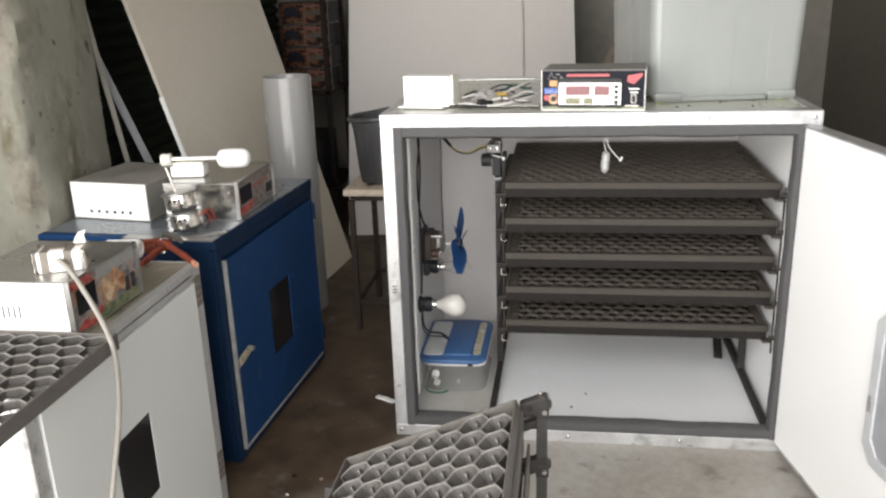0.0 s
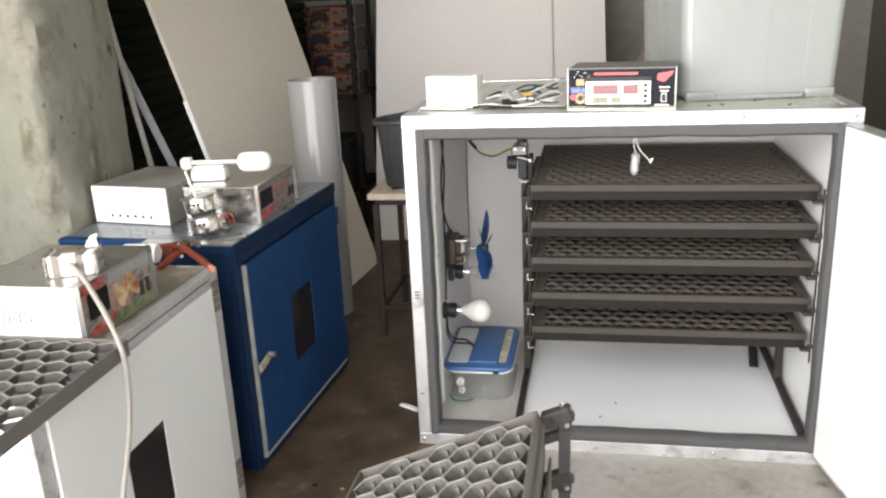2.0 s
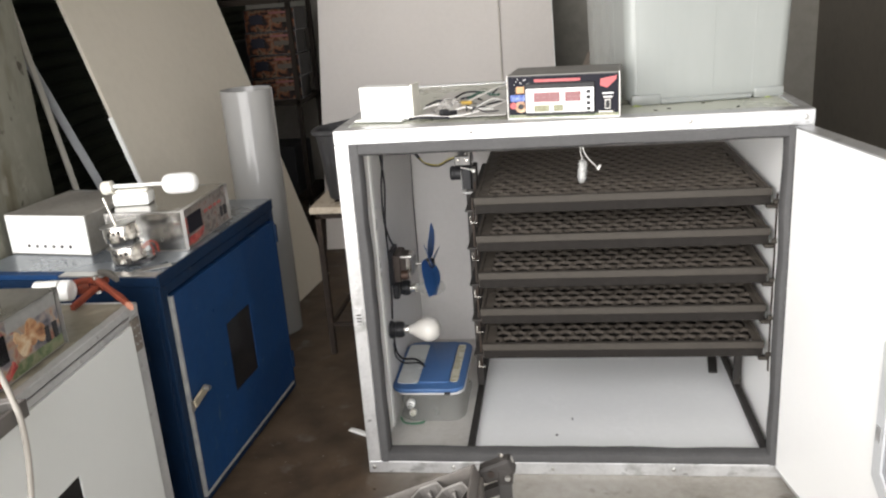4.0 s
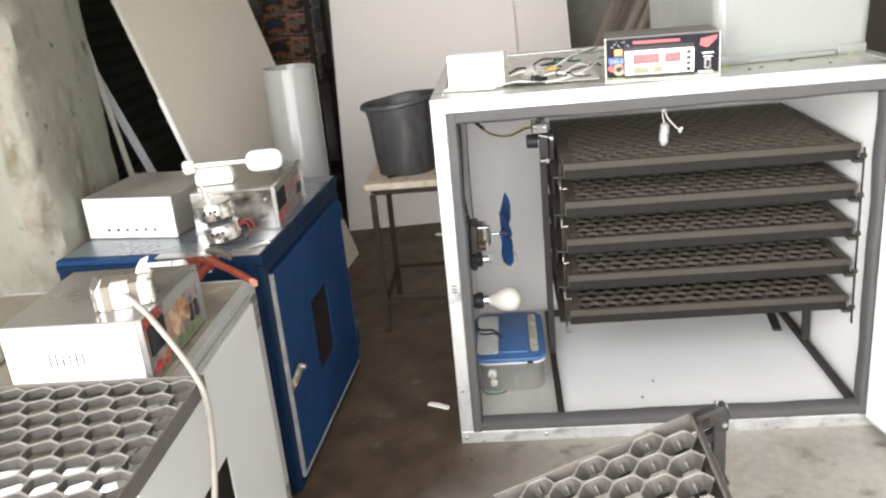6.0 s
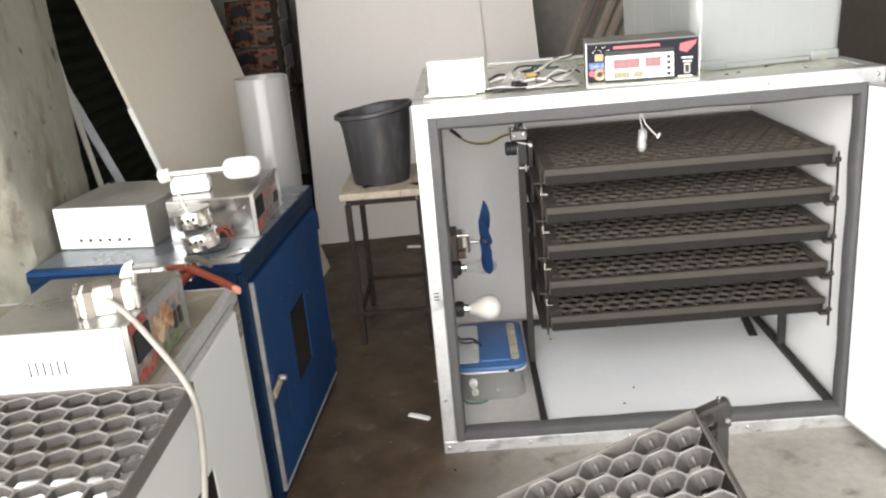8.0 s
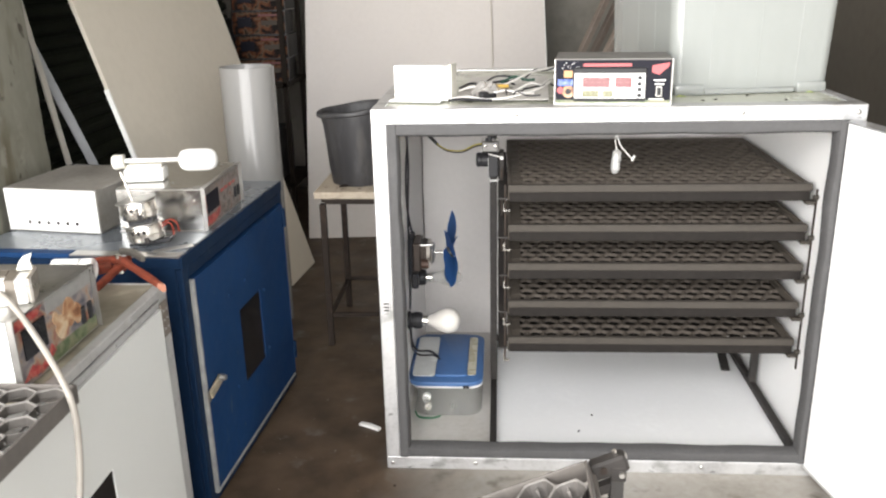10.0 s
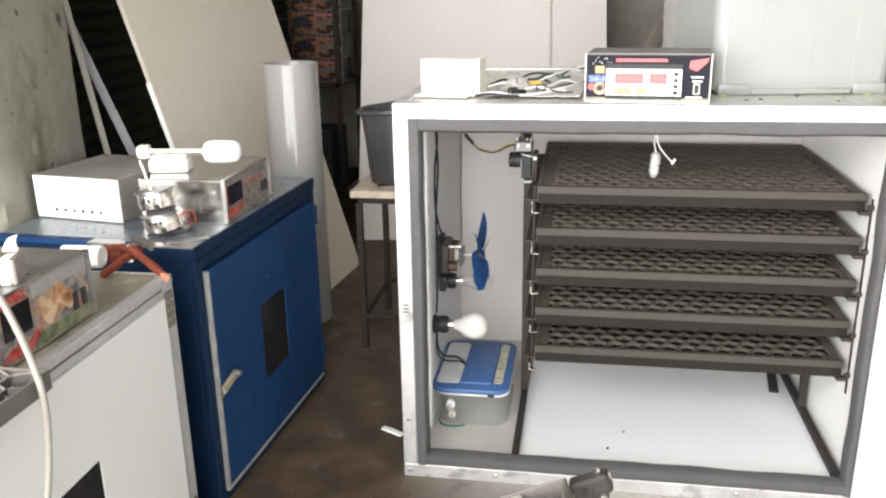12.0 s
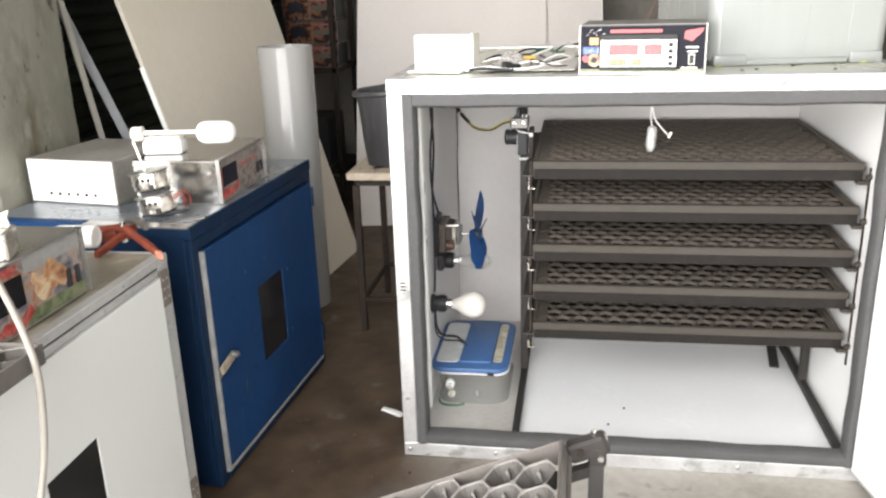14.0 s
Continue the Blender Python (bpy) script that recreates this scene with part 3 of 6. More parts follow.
for z in (0.404, 0.412, 0.420):
    part("keeper_slot", box(0.010, 0.022, -0.0036, -0.0028, z, z + 0.003), BLACK, inc)

# the open door, hinged at the right
door = part("door", box(-0.002, 0.028, -0.90, 0.0, 0.03, H - 0.036, 0.002), WHITE, inc, "wide open white door with a window")
door.matrix_basis = pose(0.957, -0.006, 0, 0, 0, 10.5)
for args in ((-0.004, 0.030, -0.905, -0.0, H - 0.036, H - 0.033), (-0.004, 0.030, -0.905, 0.0, 0.027, 0.03), (-0.004, 0.030, -0.905, -0.90, 0.03, H - 0.036)):
    part("door_edge", box(*args), ALU, door)
def octagon(y0, y1, z0, z1, c):
    """A rectangle with cut corners, in y and z."""
    return [(y0 + c, z0), (y1 - c, z0), (y1, z0 + c), (y1, z1 - c), (y1 - c, z1), (y0 + c, z1), (y0, z1 - c), (y0, z0 + c)]


def framed(outer, inner, x_out, x_back):
    """A flat frame between two outlines of equal corners, with its thickness along x."""
    bm = bmesh.new()
    rings = [[bm.verts.new((x, y, z)) for y, z in o] for x, o in ((x_back, outer), (x_out, outer), (x_out, inner), (x_back, inner))]
    for a, b in zip(rings, rings[1:]):
        for k in range(len(outer)):
            bm.faces.new((a[k], a[(k + 1) % 8], b[(k + 1) % 8], b[k]))
    return bm


FRAMEP = mat("pale_window_frame", (0.48, 0.49, 0.50), 0.4, amount=0.4, big=14, bump=0.02)
part("door_window", framed(octagon(-0.74, -0.376, 0.225, 0.545, 0.032), octagon(-0.715, -0.401, 0.25, 0.52, 0.026), -0.009, -0.0015), FRAMEP, door, "pale framed inspection window with cut corners")
part("window_clip", box(-0.011, -0.0092, -0.395, -0.380, 0.33, 0.36, 0.0006), ALU, door)
pane = bmesh.new()
for x in (-0.005, -0.002):
    pane.faces.new([pane.verts.new((x, y, z)) for y, z in octagon(-0.7148, -0.4012, 0.2502, 0.5198, 0.026)])
part("door_pane", pane, mat("pale_grey_pane", (0.30, 0.31, 0.33), 0.12, amount=0.3, big=6, bump=0), door, "grey glass pane")

# ---------------------------------------------------------------- turning frame inside
rack = thing("tray_turning_frame", "black steel tray turning frame fixed inside the incubator", "frame", (0, 0, 0.036))
for x in (0.25, 0.944):
    part("floor_rail", box(x - 0.008, x + 0.008, 0.045, 0.66, 0, 0.016, 0.001), BLACK, rack)
    part("post", box(x - 0.009, x + 0.009, 0.36, 0.378, 0.016, 0.715 if x < 0.5 else 0.60, 0.001), BLACK, rack)
part("brace", beam((0.944, 0.37, 0.26), (0.944, 0.60, 0.016), 0.014), BLACK, rack)
part("cross_rail", box(0.25, 0.944, 0.645, 0.661, 0, 0.016, 0.001), BLACK, rack)

TZ = [0.655, 0.5625, 0.470, 0.3775, 0.285]


def rack_tray():
    t = thing("egg_tray", "dark dusty plastic honeycomb egg tray on a steel rail", "egg tray", (0.285, 0.118, TZ[0]), group="incubator egg trays")
    wx, wy = 0.662, 0.545
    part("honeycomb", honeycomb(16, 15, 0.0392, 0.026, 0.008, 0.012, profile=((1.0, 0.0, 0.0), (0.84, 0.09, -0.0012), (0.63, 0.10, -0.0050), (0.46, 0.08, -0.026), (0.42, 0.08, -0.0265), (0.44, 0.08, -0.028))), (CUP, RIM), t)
    fr = bmesh.new()
    box(0, wx, -0.004, 0.010, -0.012, 0.005, 0.0015, fr)
    part("front_lip", fr, LIP, t, "lighter dusty front lip")
    part("front_rail", box(0.002, wx - 0.002, 0.0, 0.016, -0.034, -0.0125, 0.001), TRAY, t)
    fl = bmesh.new()
    for a in ((0.008, 0.030, 0.010, wy - 0.01), (wx - 0.020, wx - 0.008, 0.010, wy - 0.01), (0.030, wx - 0.020, 0.010, 0.018), (0.030, wx - 0.020, wy - 0.022, wy - 0.01)):
        box(a[0], a[1], a[2], a[3], -0.004, -0.0012, bm=fl)
    part("edge_flange", fl, RIM, t)
    part("back_lip", box(0, wx, wy - 0.01, wy, -0.034, 0.002, 0.001), RIM, t)
    for x in (0, wx - 0.008):
        part("side_lip", box(x, x + 0.008, 0.010, wy - 0.01, -0.034, 0.002, 0.001), RIM, t)
    part("end_bracket", box(wx - 0.012, wx + 0.011, -0.005, 0.016, -0.042, -0.0345, 0.002), LIP, t)
    return t


first = rack_tray()
for z in TZ[1:]:
    copy_thing(first, pose(0.285, 0.118, z))

# ---------------------------------------------------------------- fittings inside the incubator
link_l = thing("tray_linkage", "thin rusty steel linkage joining the tray ends", "linkage", (0, 0, 0))
part("rod", box(0.956, 0.960, 0.112, 0.118, 0.215, 0.648), RUST, link_l)
part("rod", box(0.276, 0.281, 0.14, 0.146, 0.215, 0.655), RUST, link_l)
part("rod", box(0.268, 0.273, 0.30, 0.318, 0.215, 0.655), RUST, link_l)
for z in TZ:
    clip = prism([(0, 0), (0.016, 0), (0.016, 0.003), (0.003, 0.003), (0.003, 0.018), (0, 0.018)], 0.112, 0.119)
    bmesh.ops.translate(clip, vec=(0.274, 0, z - 0.055), verts=clip.verts)
    part("clip", clip, CHROME, link_l, "bright bent steel clip")
    part("side_bracket", box(0.262, 0.284, 0.13, 0.64, z - 0.032, z - 0.028), BLACK, link_l)
    part("end_bolt", cyl((0.9485, 0.108, z - 0.024), (0.964, 0.108, z - 0.024), 0.006, n=8), LIP, link_l)

tm = thing("turning_motor", "small black and chrome tray turning motor on the frame post", "motor", (0.246, 0.33, 0.668))
part("gearbox", box(-0.024, 0.018, -0.030, 0.028, 0.028, 0.054, 0.003), mat("dull_gear_steel", (0.15, 0.146, 0.14), 0.35, 0.6, dark=(0.07, 0.068, 0.065), amount=0.6, big=40), tm, "dull steel gearbox")
part("motor_can", lathe([(0.0, 0.0), (0.014, 0.0), (0.018, 0.003), (0.018, 0.010), (0.0168, 0.011), (0.0168, 0.013), (0.018, 0.014), (0.018, 0.030), (0.0, 0.030)], (-0.038, -0.008, 0.006), (1, 0, 0), 24), BPLAS, tm, smooth=True)
part("gear_housing", box(-0.007, 0.016, -0.030, 0.010, -0.034, 0.026, 0.002), BPLAS, tm, "black gear housing")
part("strap", box(-0.0085, -0.0072, -0.0315, -0.026, -0.036, 0.014), RIVET, tm, "thin steel strap")
part("bracket", box(0.019, 0.030, -0.026, 0.022, -0.045, 0.026, 0.001), BLACK, tm)
part("switch", box(-0.010, -0.001, -0.022, 0.006, 0.0545, 0.074, 0.002), BPLAS, tm)
part("switch_lever", beam((-0.008, -0.036, 0.026), (0.024, -0.037, 0.018), 0.005, 0.002), WIREW, tm, "white switch lever")
part("lever_ball", lathe([(0, -0.005), (0.0036, -0.0036), (0.005, 0), (0.0036, 0.0036), (0, 0.005)], (0.025, -0.037, 0.016), (0, 0, 1), 12), WPLAS, tm, "white lever ball", True)
for x, z in ((-0.014, 0.044), (0.008, 0.044)):
    part("screw", cyl((x, -0.033, z), (x, -0.029, z), 0.0030, n=8), CHROME, tm)
for x in (-0.018, 0.004, 0.013):
    part("terminal", cyl((x, -0.022, 0.054), (x, -0.022, 0.061), 0.0026, n=8), CHROME, tm)
part("cable_clamp", box(-0.006, 0.020, -0.032, -0.0305, -0.044, -0.039), RIVET, tm)

lead = thing("motor_lead", "black sleeved yellow and green motor cable", "cable", (0, 0, 0))
part("wire", tube([(0.050, 0.60, 0.716), (0.075, 0.56, 0.690), (0.115, 0.48, 0.672), (0.165, 0.40, 0.680), (0.205, 0.335, 0.708), (0.228, 0.315, 0.716)], 0.0016, 6), YELLOWC, lead, smooth=True)
part("wire", tube([(0.050, 0.60, 0.712), (0.075, 0.56, 0.686), (0.117, 0.48, 0.668), (0.165, 0.40, 0.676), (0.205, 0.335, 0.704), (0.228, 0.315, 0.712)], 0.0018, 6), BPLAS, lead, smooth=True)
part("sleeve", tube([(0.042, 0.605, 0.724), (0.058, 0.585, 0.702), (0.068, 0.568, 0.692)], 0.0052, 8), BPLAS, lead, smooth=True)
part("collar", cyl((0.068, 0.568, 0.692), (0.071, 0.563, 0.690), 0.0056, n=8), WIREW, lead, "white collar", True)
part("connector", cyl((0.071, 0.563, 0.690), (0.098, 0.513, 0.676), 0.0052, 0.0042, 8), BPLAS, lead, "black two-piece connector", True)

fan = thing("circulation_fan", "blue plastic fan on a brown shaded-pole motor", "fan", (0.036, 0.31, 0.437))
part("mount", box(0.0, 0.012, -0.035, 0.035, -0.05, 0.045, 0.002), BPLAS, fan)
core = box(0.012, 0.032, -0.042, 0.036, -0.038, 0.036, 0.003)
IRON = mat("brown_motor_iron", (0.085, 0.068, 0.058), 0.45, 0.5, amount=0.7, big=40)
part("motor_core", core, IRON, fan)
for k in range(5):
    part("lamination", box(0.033 + k * 0.0045, 0.0365 + k * 0.0045, -0.040 + k * 0.001, 0.034, -0.032 + 0.0006 * k, 0.028 - 0.0006 * k), NICKEL if k > 2 else IRON, fan)
part("clamp_bolt", cyl((0.030, -0.036, 0.030), (0.062, -0.034, 0.030), 0.0035, n=8), STEEL, fan)
part("terminal_block", box(0.010, 0.026, -0.060, -0.036, -0.078, -0.0385, 0.003), BPLAS, fan, "black terminal block")
part("coil", cyl((0.034, -0.046, -0.016), (0.052, -0.046, -0.016), 0.012, n=16), mat("varnished_copper", (0.07, 0.04, 0.028), 0.45, 0.3), fan, smooth=True)
part("end_bell", box(0.0555, 0.064, -0.028, 0.024, -0.022, 0.020, 0.004), STEEL, fan)
part("shaft", cyl((0.060, 0, 0), (0.112, 0, 0), 0.0035, n=10), STEEL, fan)
part("hub", lathe([(0.0, -0.012), (0.012, -0.012), (0.014, 0.0), (0.012, 0.010), (0, 0.012)], (0.104, 0, 0), (1, 0, 0), 16), BPLAS, fan, smooth=True)


def blade(angle):
    bm = bmesh.new()
    rows = []
    for i in range(7):
        r = 0.012 + 0.094 * i / 6
        w = (0.022, 0.032, 0.037, 0.036, 0.030, 0.018, 0.003)[i]
        rows.append([bm.verts.new((0.104 + 0.42 * w * s + 0.004 * i / 6, r * math.cos(0.28 * i / 6) + 0, w * s + r * math.sin(0.28 * i / 6))) for s in (-1, -0.33, 0.33, 1)])
    for a, b in zip(rows, rows[1:]):
        for k in range(3):
            bm.faces.new((a[k], a[k + 1], b[k + 1], b[k]))
    bmesh.ops.solidify(bm, geom=bm.faces[:], thickness=0.0016)
    bmesh.ops.rotate(bm, cent=(0, 0, 0), matrix=Matrix.Rotation(radians(angle), 3, "X"), verts=bm.verts)
    part("blade", bm, BLUE_P, fan, smooth=True)


for a in (54, 126, 198, 270, 342):
    blade(a)


def bulb(at, size, glass, label):
    t = thing("light_bulb", label, "light bulb", at)
    part("holder", lathe([(0, 0), (0.023, 0), (0.023, 0.006), (0.019, 0.008), (0.019, 0.016), (0.021, 0.017), (0.021, 0.03), (0.018, 0.036), (0.0, 0.036)], (0, 0, 0), (1, 0, 0), 18), BPLAS, t, "black plastic lamp holder", True)
    part("cap", lathe([(0.0115, 0.034), (0.0125, 0.038), (0.0115, 0.041), (0.0125, 0.044), (0.0115, 0.047), (0.0125, 0.052)], (0, 0, 0), (1, 0, 0), 16), CHROME, t, smooth=True)
    s = size
    part("glass", lathe([(0.0122, 0.05), (0.013, 0.056), (0.017 * s, 0.066), (0.025 * s, 0.080), (0.0295 * s, 0.094), (0.0300 * s, 0.104), (0.027 * s, 0.116), (0.019 * s, 0.126), (0.009 * s, 0.131), (0, 0.132)], (0, 0, 0), (1, 0, 0), 24), glass, t, "frosted glass envelope", True)
    return t


bulb((0.036, 0.225, 0.285), 1.08, OPAL, "frosted heat bulb in a black holder on the incubator wall")
bulb((0.036, 0.36, 0.350), 0.75, CLEARP, "clear bulb in a black holder behind the fan")

wires = thing("wall_wiring", "black and grey wires running down the incubator wall", "wiring", (0, 0, 0))
part("wire", tube([(0.040, 0.272, 0.80), (0.042, 0.285, 0.73), (0.040, 0.255, 0.66), (0.041, 0.245, 0.58), (0.044, 0.275, 0.52), (0.045, 0.31, 0.49)], 0.0028, 6), BPLAS, wires, smooth=True)
part("wire", tube([(0.041, 0.25, 0.80), (0.046, 0.245, 0.74), (0.044, 0.275, 0.66), (0.042, 0.25, 0.56), (0.041, 0.26, 0.46), (0.042, 0.25, 0.38), (0.041, 0.235, 0.31)], 0.0028, 6), BPLAS, wires, smooth=True)
part("wire", tube([(0.040, 0.24, 0.27), (0.042, 0.24, 0.22), (0.055, 0.25, 0.19), (0.085, 0.27, 0.178), (0.105, 0.28, 0.158)], 0.003, 6), BPLAS, wires, smooth=True)
part("wire", tube([(0.042, 0.22, 0.25), (0.045, 0.22, 0.21), (0.062, 0.235, 0.184), (0.092, 0.26, 0.172), (0.11, 0.27, 0.156)], 0.0022, 6), BPLAS, wires, smooth=True)
part("wire", tube([(0.038, 0.70, 0.72), (0.039, 0.702, 0.62), (0.037, 0.70, 0.50), (0.038, 0.70, 0.40), (0.037, 0.701, 0.30)], 0.0016, 6), BPLAS, wires, smooth=True)
part("batten", box(0.0345, 0.040, 0.150, 0.172, 0.04, 0.80, 0.001), WPLAS, wires, "thin white batten")

LIDBLUE = mat("dusty_blue_lid", (0.045, 0.115, 0.27), 0.5, dark=(0.036, 0.09, 0.21), light=(0.075, 0.155, 0.32), amount=0.5, big=12, bump=0.02)
tank = thing("water_tank", "clear plastic water box with a blue snap lid", "water tank", (0.046, 0.195, 0.0365))
tb = bmesh.new()
def frustum(x0, x1, y0, y1, zb, x2, x3, y2, y3, zt, bm):
    lo = [bm.verts.new(v) for v in ((x0, y0, zb), (x1, y0, zb), (x1, y1, zb), (x0, y1, zb))]
    hi = [bm.verts.new(v) for v in ((x2, y2, zt), (x3, y2, zt), (x3, y3, zt), (x2, y3, zt))]
    for i in range(4):
        bm.faces.new((lo[i], lo[(i + 1) % 4], hi[(i + 1) % 4], hi[i]))
    return lo, hi




def rounded(x0, x1, y0, y1, z0, z1, r, edge=0.003):
    """A slab with round upright corners and eased top and bottom edges."""
    bm = box(x0, x1, y0, y1, z0, z1)
    bmesh.ops.bevel(bm, geom=[e for e in bm.edges if abs(e.verts[0].co.z - e.verts[1].co.z) > 1e-6], offset=r, segments=6, affect="EDGES", profile=0.5)
    bmesh.ops.bevel(bm, geom=[e for e in bm.edges if abs(e.verts[0].co.z - e.verts[1].co.z) < 1e-6], offset=edge, segments=2, affect="EDGES", profile=0.5)
    return bm


lo, hi = frustum(0.010, 0.162, 0.006, 0.236, 0.0, 0.0, 0.172, -0.012, 0.25, 0.085, tb)
tb.faces.new(lo)
bmesh.ops.bevel(tb, geom=[e for e in tb.edges if abs(e.verts[0].co.z - e.verts[1].co.z) > 0.05], offset=0.030, segments=6, affect="EDGES", profile=0.5)
bmesh.ops.bevel(tb, geom=[e for e in tb.edges if max(v.co.z for v in e.verts) < 0.001], offset=0.012, segments=3, affect="EDGES", profile=0.5)
part("tub", tb, CLEARP, tank, "cloudy clear tub", True)
part("rim", rounded(-0.006, 0.178, -0.020, 0.258, 0.083, 0.0928, 0.034), mat("cloudy_white_rim", (0.66, 0.67, 0.66), 0.35, amount=0.3), tank, "cloudy white rim")
part("lid", rounded(-0.012, 0.178, -0.030, 0.264, 0.093, 0.106, 0.036, 0.004), LIDBLUE, tank, "bright blue lid", True)
part("lid_panel", rounded(0.056, 0.137, 0.000, 0.252, 0.106, 0.112, 0.010, 0.002), LIDBLUE, tank, smooth=True)
part("lid_window", rounded(-0.002, 0.0552, 0.002, 0.240, 0.106, 0.1078, 0.012, 0.0005), mat("pale_clear_plastic", (0.60, 0.62, 0.60), 0.25, amount=0.4), tank, "cloudy clear lid window")
part("lid_window", rounded(0.1378, 0.160, 0.010, 0.238, 0.106, 0.1078, 0.008, 0.0005), mat("stained_clear_plastic", (0.42, 0.40, 0.30), 0.25, dark=(0.30, 0.26, 0.12), amount=0.6, big=20), tank, "yellowed clear lid window")
part("clip", box(0.128, 0.144, -0.0325, -0.0302, 0.090, 0.098, 0.001), BPLAS, tank)
part("spout", lathe([(0.006, 0), (0.011, 0), (0.011, 0.012), (0.007, 0.014), (0.007, 0.024)], (0.035, -0.006, 0.055), (0, -1, 0), 14), WPLAS, tank, smooth=True)
part("spout", lathe([(0.005, 0), (0.009, 0), (0.009, 0.012), (0.006, 0.014)], (0.038, -0.004, 0.028), (0, -1, 0), 14), CREAM, tank, smooth=True)
part("fitting", box(0.094, 0.106, -0.006, 0.004, 0.016, 0.034, 0.002), CLEARP, tank)
hose = thing("green_hose", "thin green hose by the water box", "hose")
part("tube", tube([(0.05, 0.185, 0.050), (0.062, 0.172, 0.0405), (0.095, 0.168, 0.0405), (0.115, 0.178, 0.0405)], 0.0025, 6), mat("green_tube", (0.05, 0.17, 0.09), 0.5), hose, smooth=True)

sensor = thing("humidity_sensor", "clear sensor capsule hanging from the incubator roof", "sensor", (0.538, 0.24, 0.814))
part("wire", tube([(0.008, 0, 0), (0.004, 0, -0.04), (-0.004, 0, -0.075), (0.0, 0, -0.1)], 0.0013, 6), WIREW, sensor, smooth=True)
part("wire", tube([(-0.012, 0, 0), (-0.002, 0, -0.05), (0.006, 0, -0.085), (0.02, 0, -0.105), (0.036, 0, -0.122)], 0.0016, 6), WIREW, sensor, smooth=True)
part("capsule", lathe([(0, 0), (0.006, 0.001), (0.0105, 0.010), (0.0112, 0.014), (0.0112, 0.046), (0.010, 0.053), (0.004, 0.058), (0, 0.058)], (-0.002, 0, -0.158), (0.06, 0, 1), 14), mat("clear_vial_plastic", (0.80, 0.80, 0.78), 0.25, amount=0.3, big=60, bump=0.1, trans=0.2, alpha=0.40), sensor, "clear plastic capsule", True)
part("core", box(-0.006, 0.004, -0.0015, 0.0015, -0.148, -0.114), GREYSHEET, sensor)
for z in (-0.146, -0.134, -0.122):
    part("chip", box(-0.005, 0.003, -0.003, -0.0016, z, z + 0.006), WIREW, sensor)
part("probe", lathe([(0, 0), (0.003, 0.001), (0.003, 0.014), (0, 0.015)], (0.036, 0, -0.128), (0.5, 0, 1), 10), WPLAS, sensor, smooth=True)

flat = thing("loose_flat_bar", "short black steel bar lying on the incubator floor", "bar", (0.918, 0.60, 0.0365), -8)
part("bar", box(-0.012, 0.012, -0.145, 0.0, 0, 0.006, 0.001), BLACK, flat)
for x, y in ((0.50, 0.20), (0.46, 0.12)):
    d = thing("crumb", "small brown crumb on the incubator floor", "crumb", (x, y, 0.0362), x * 900, group="floor crumbs")
    part("grain", prism([(-0.004, 0), (0.004, 0), (0.003, 0.002), (-0.002, 0.003)], -0.0015, 0.0015), DARKW, d)


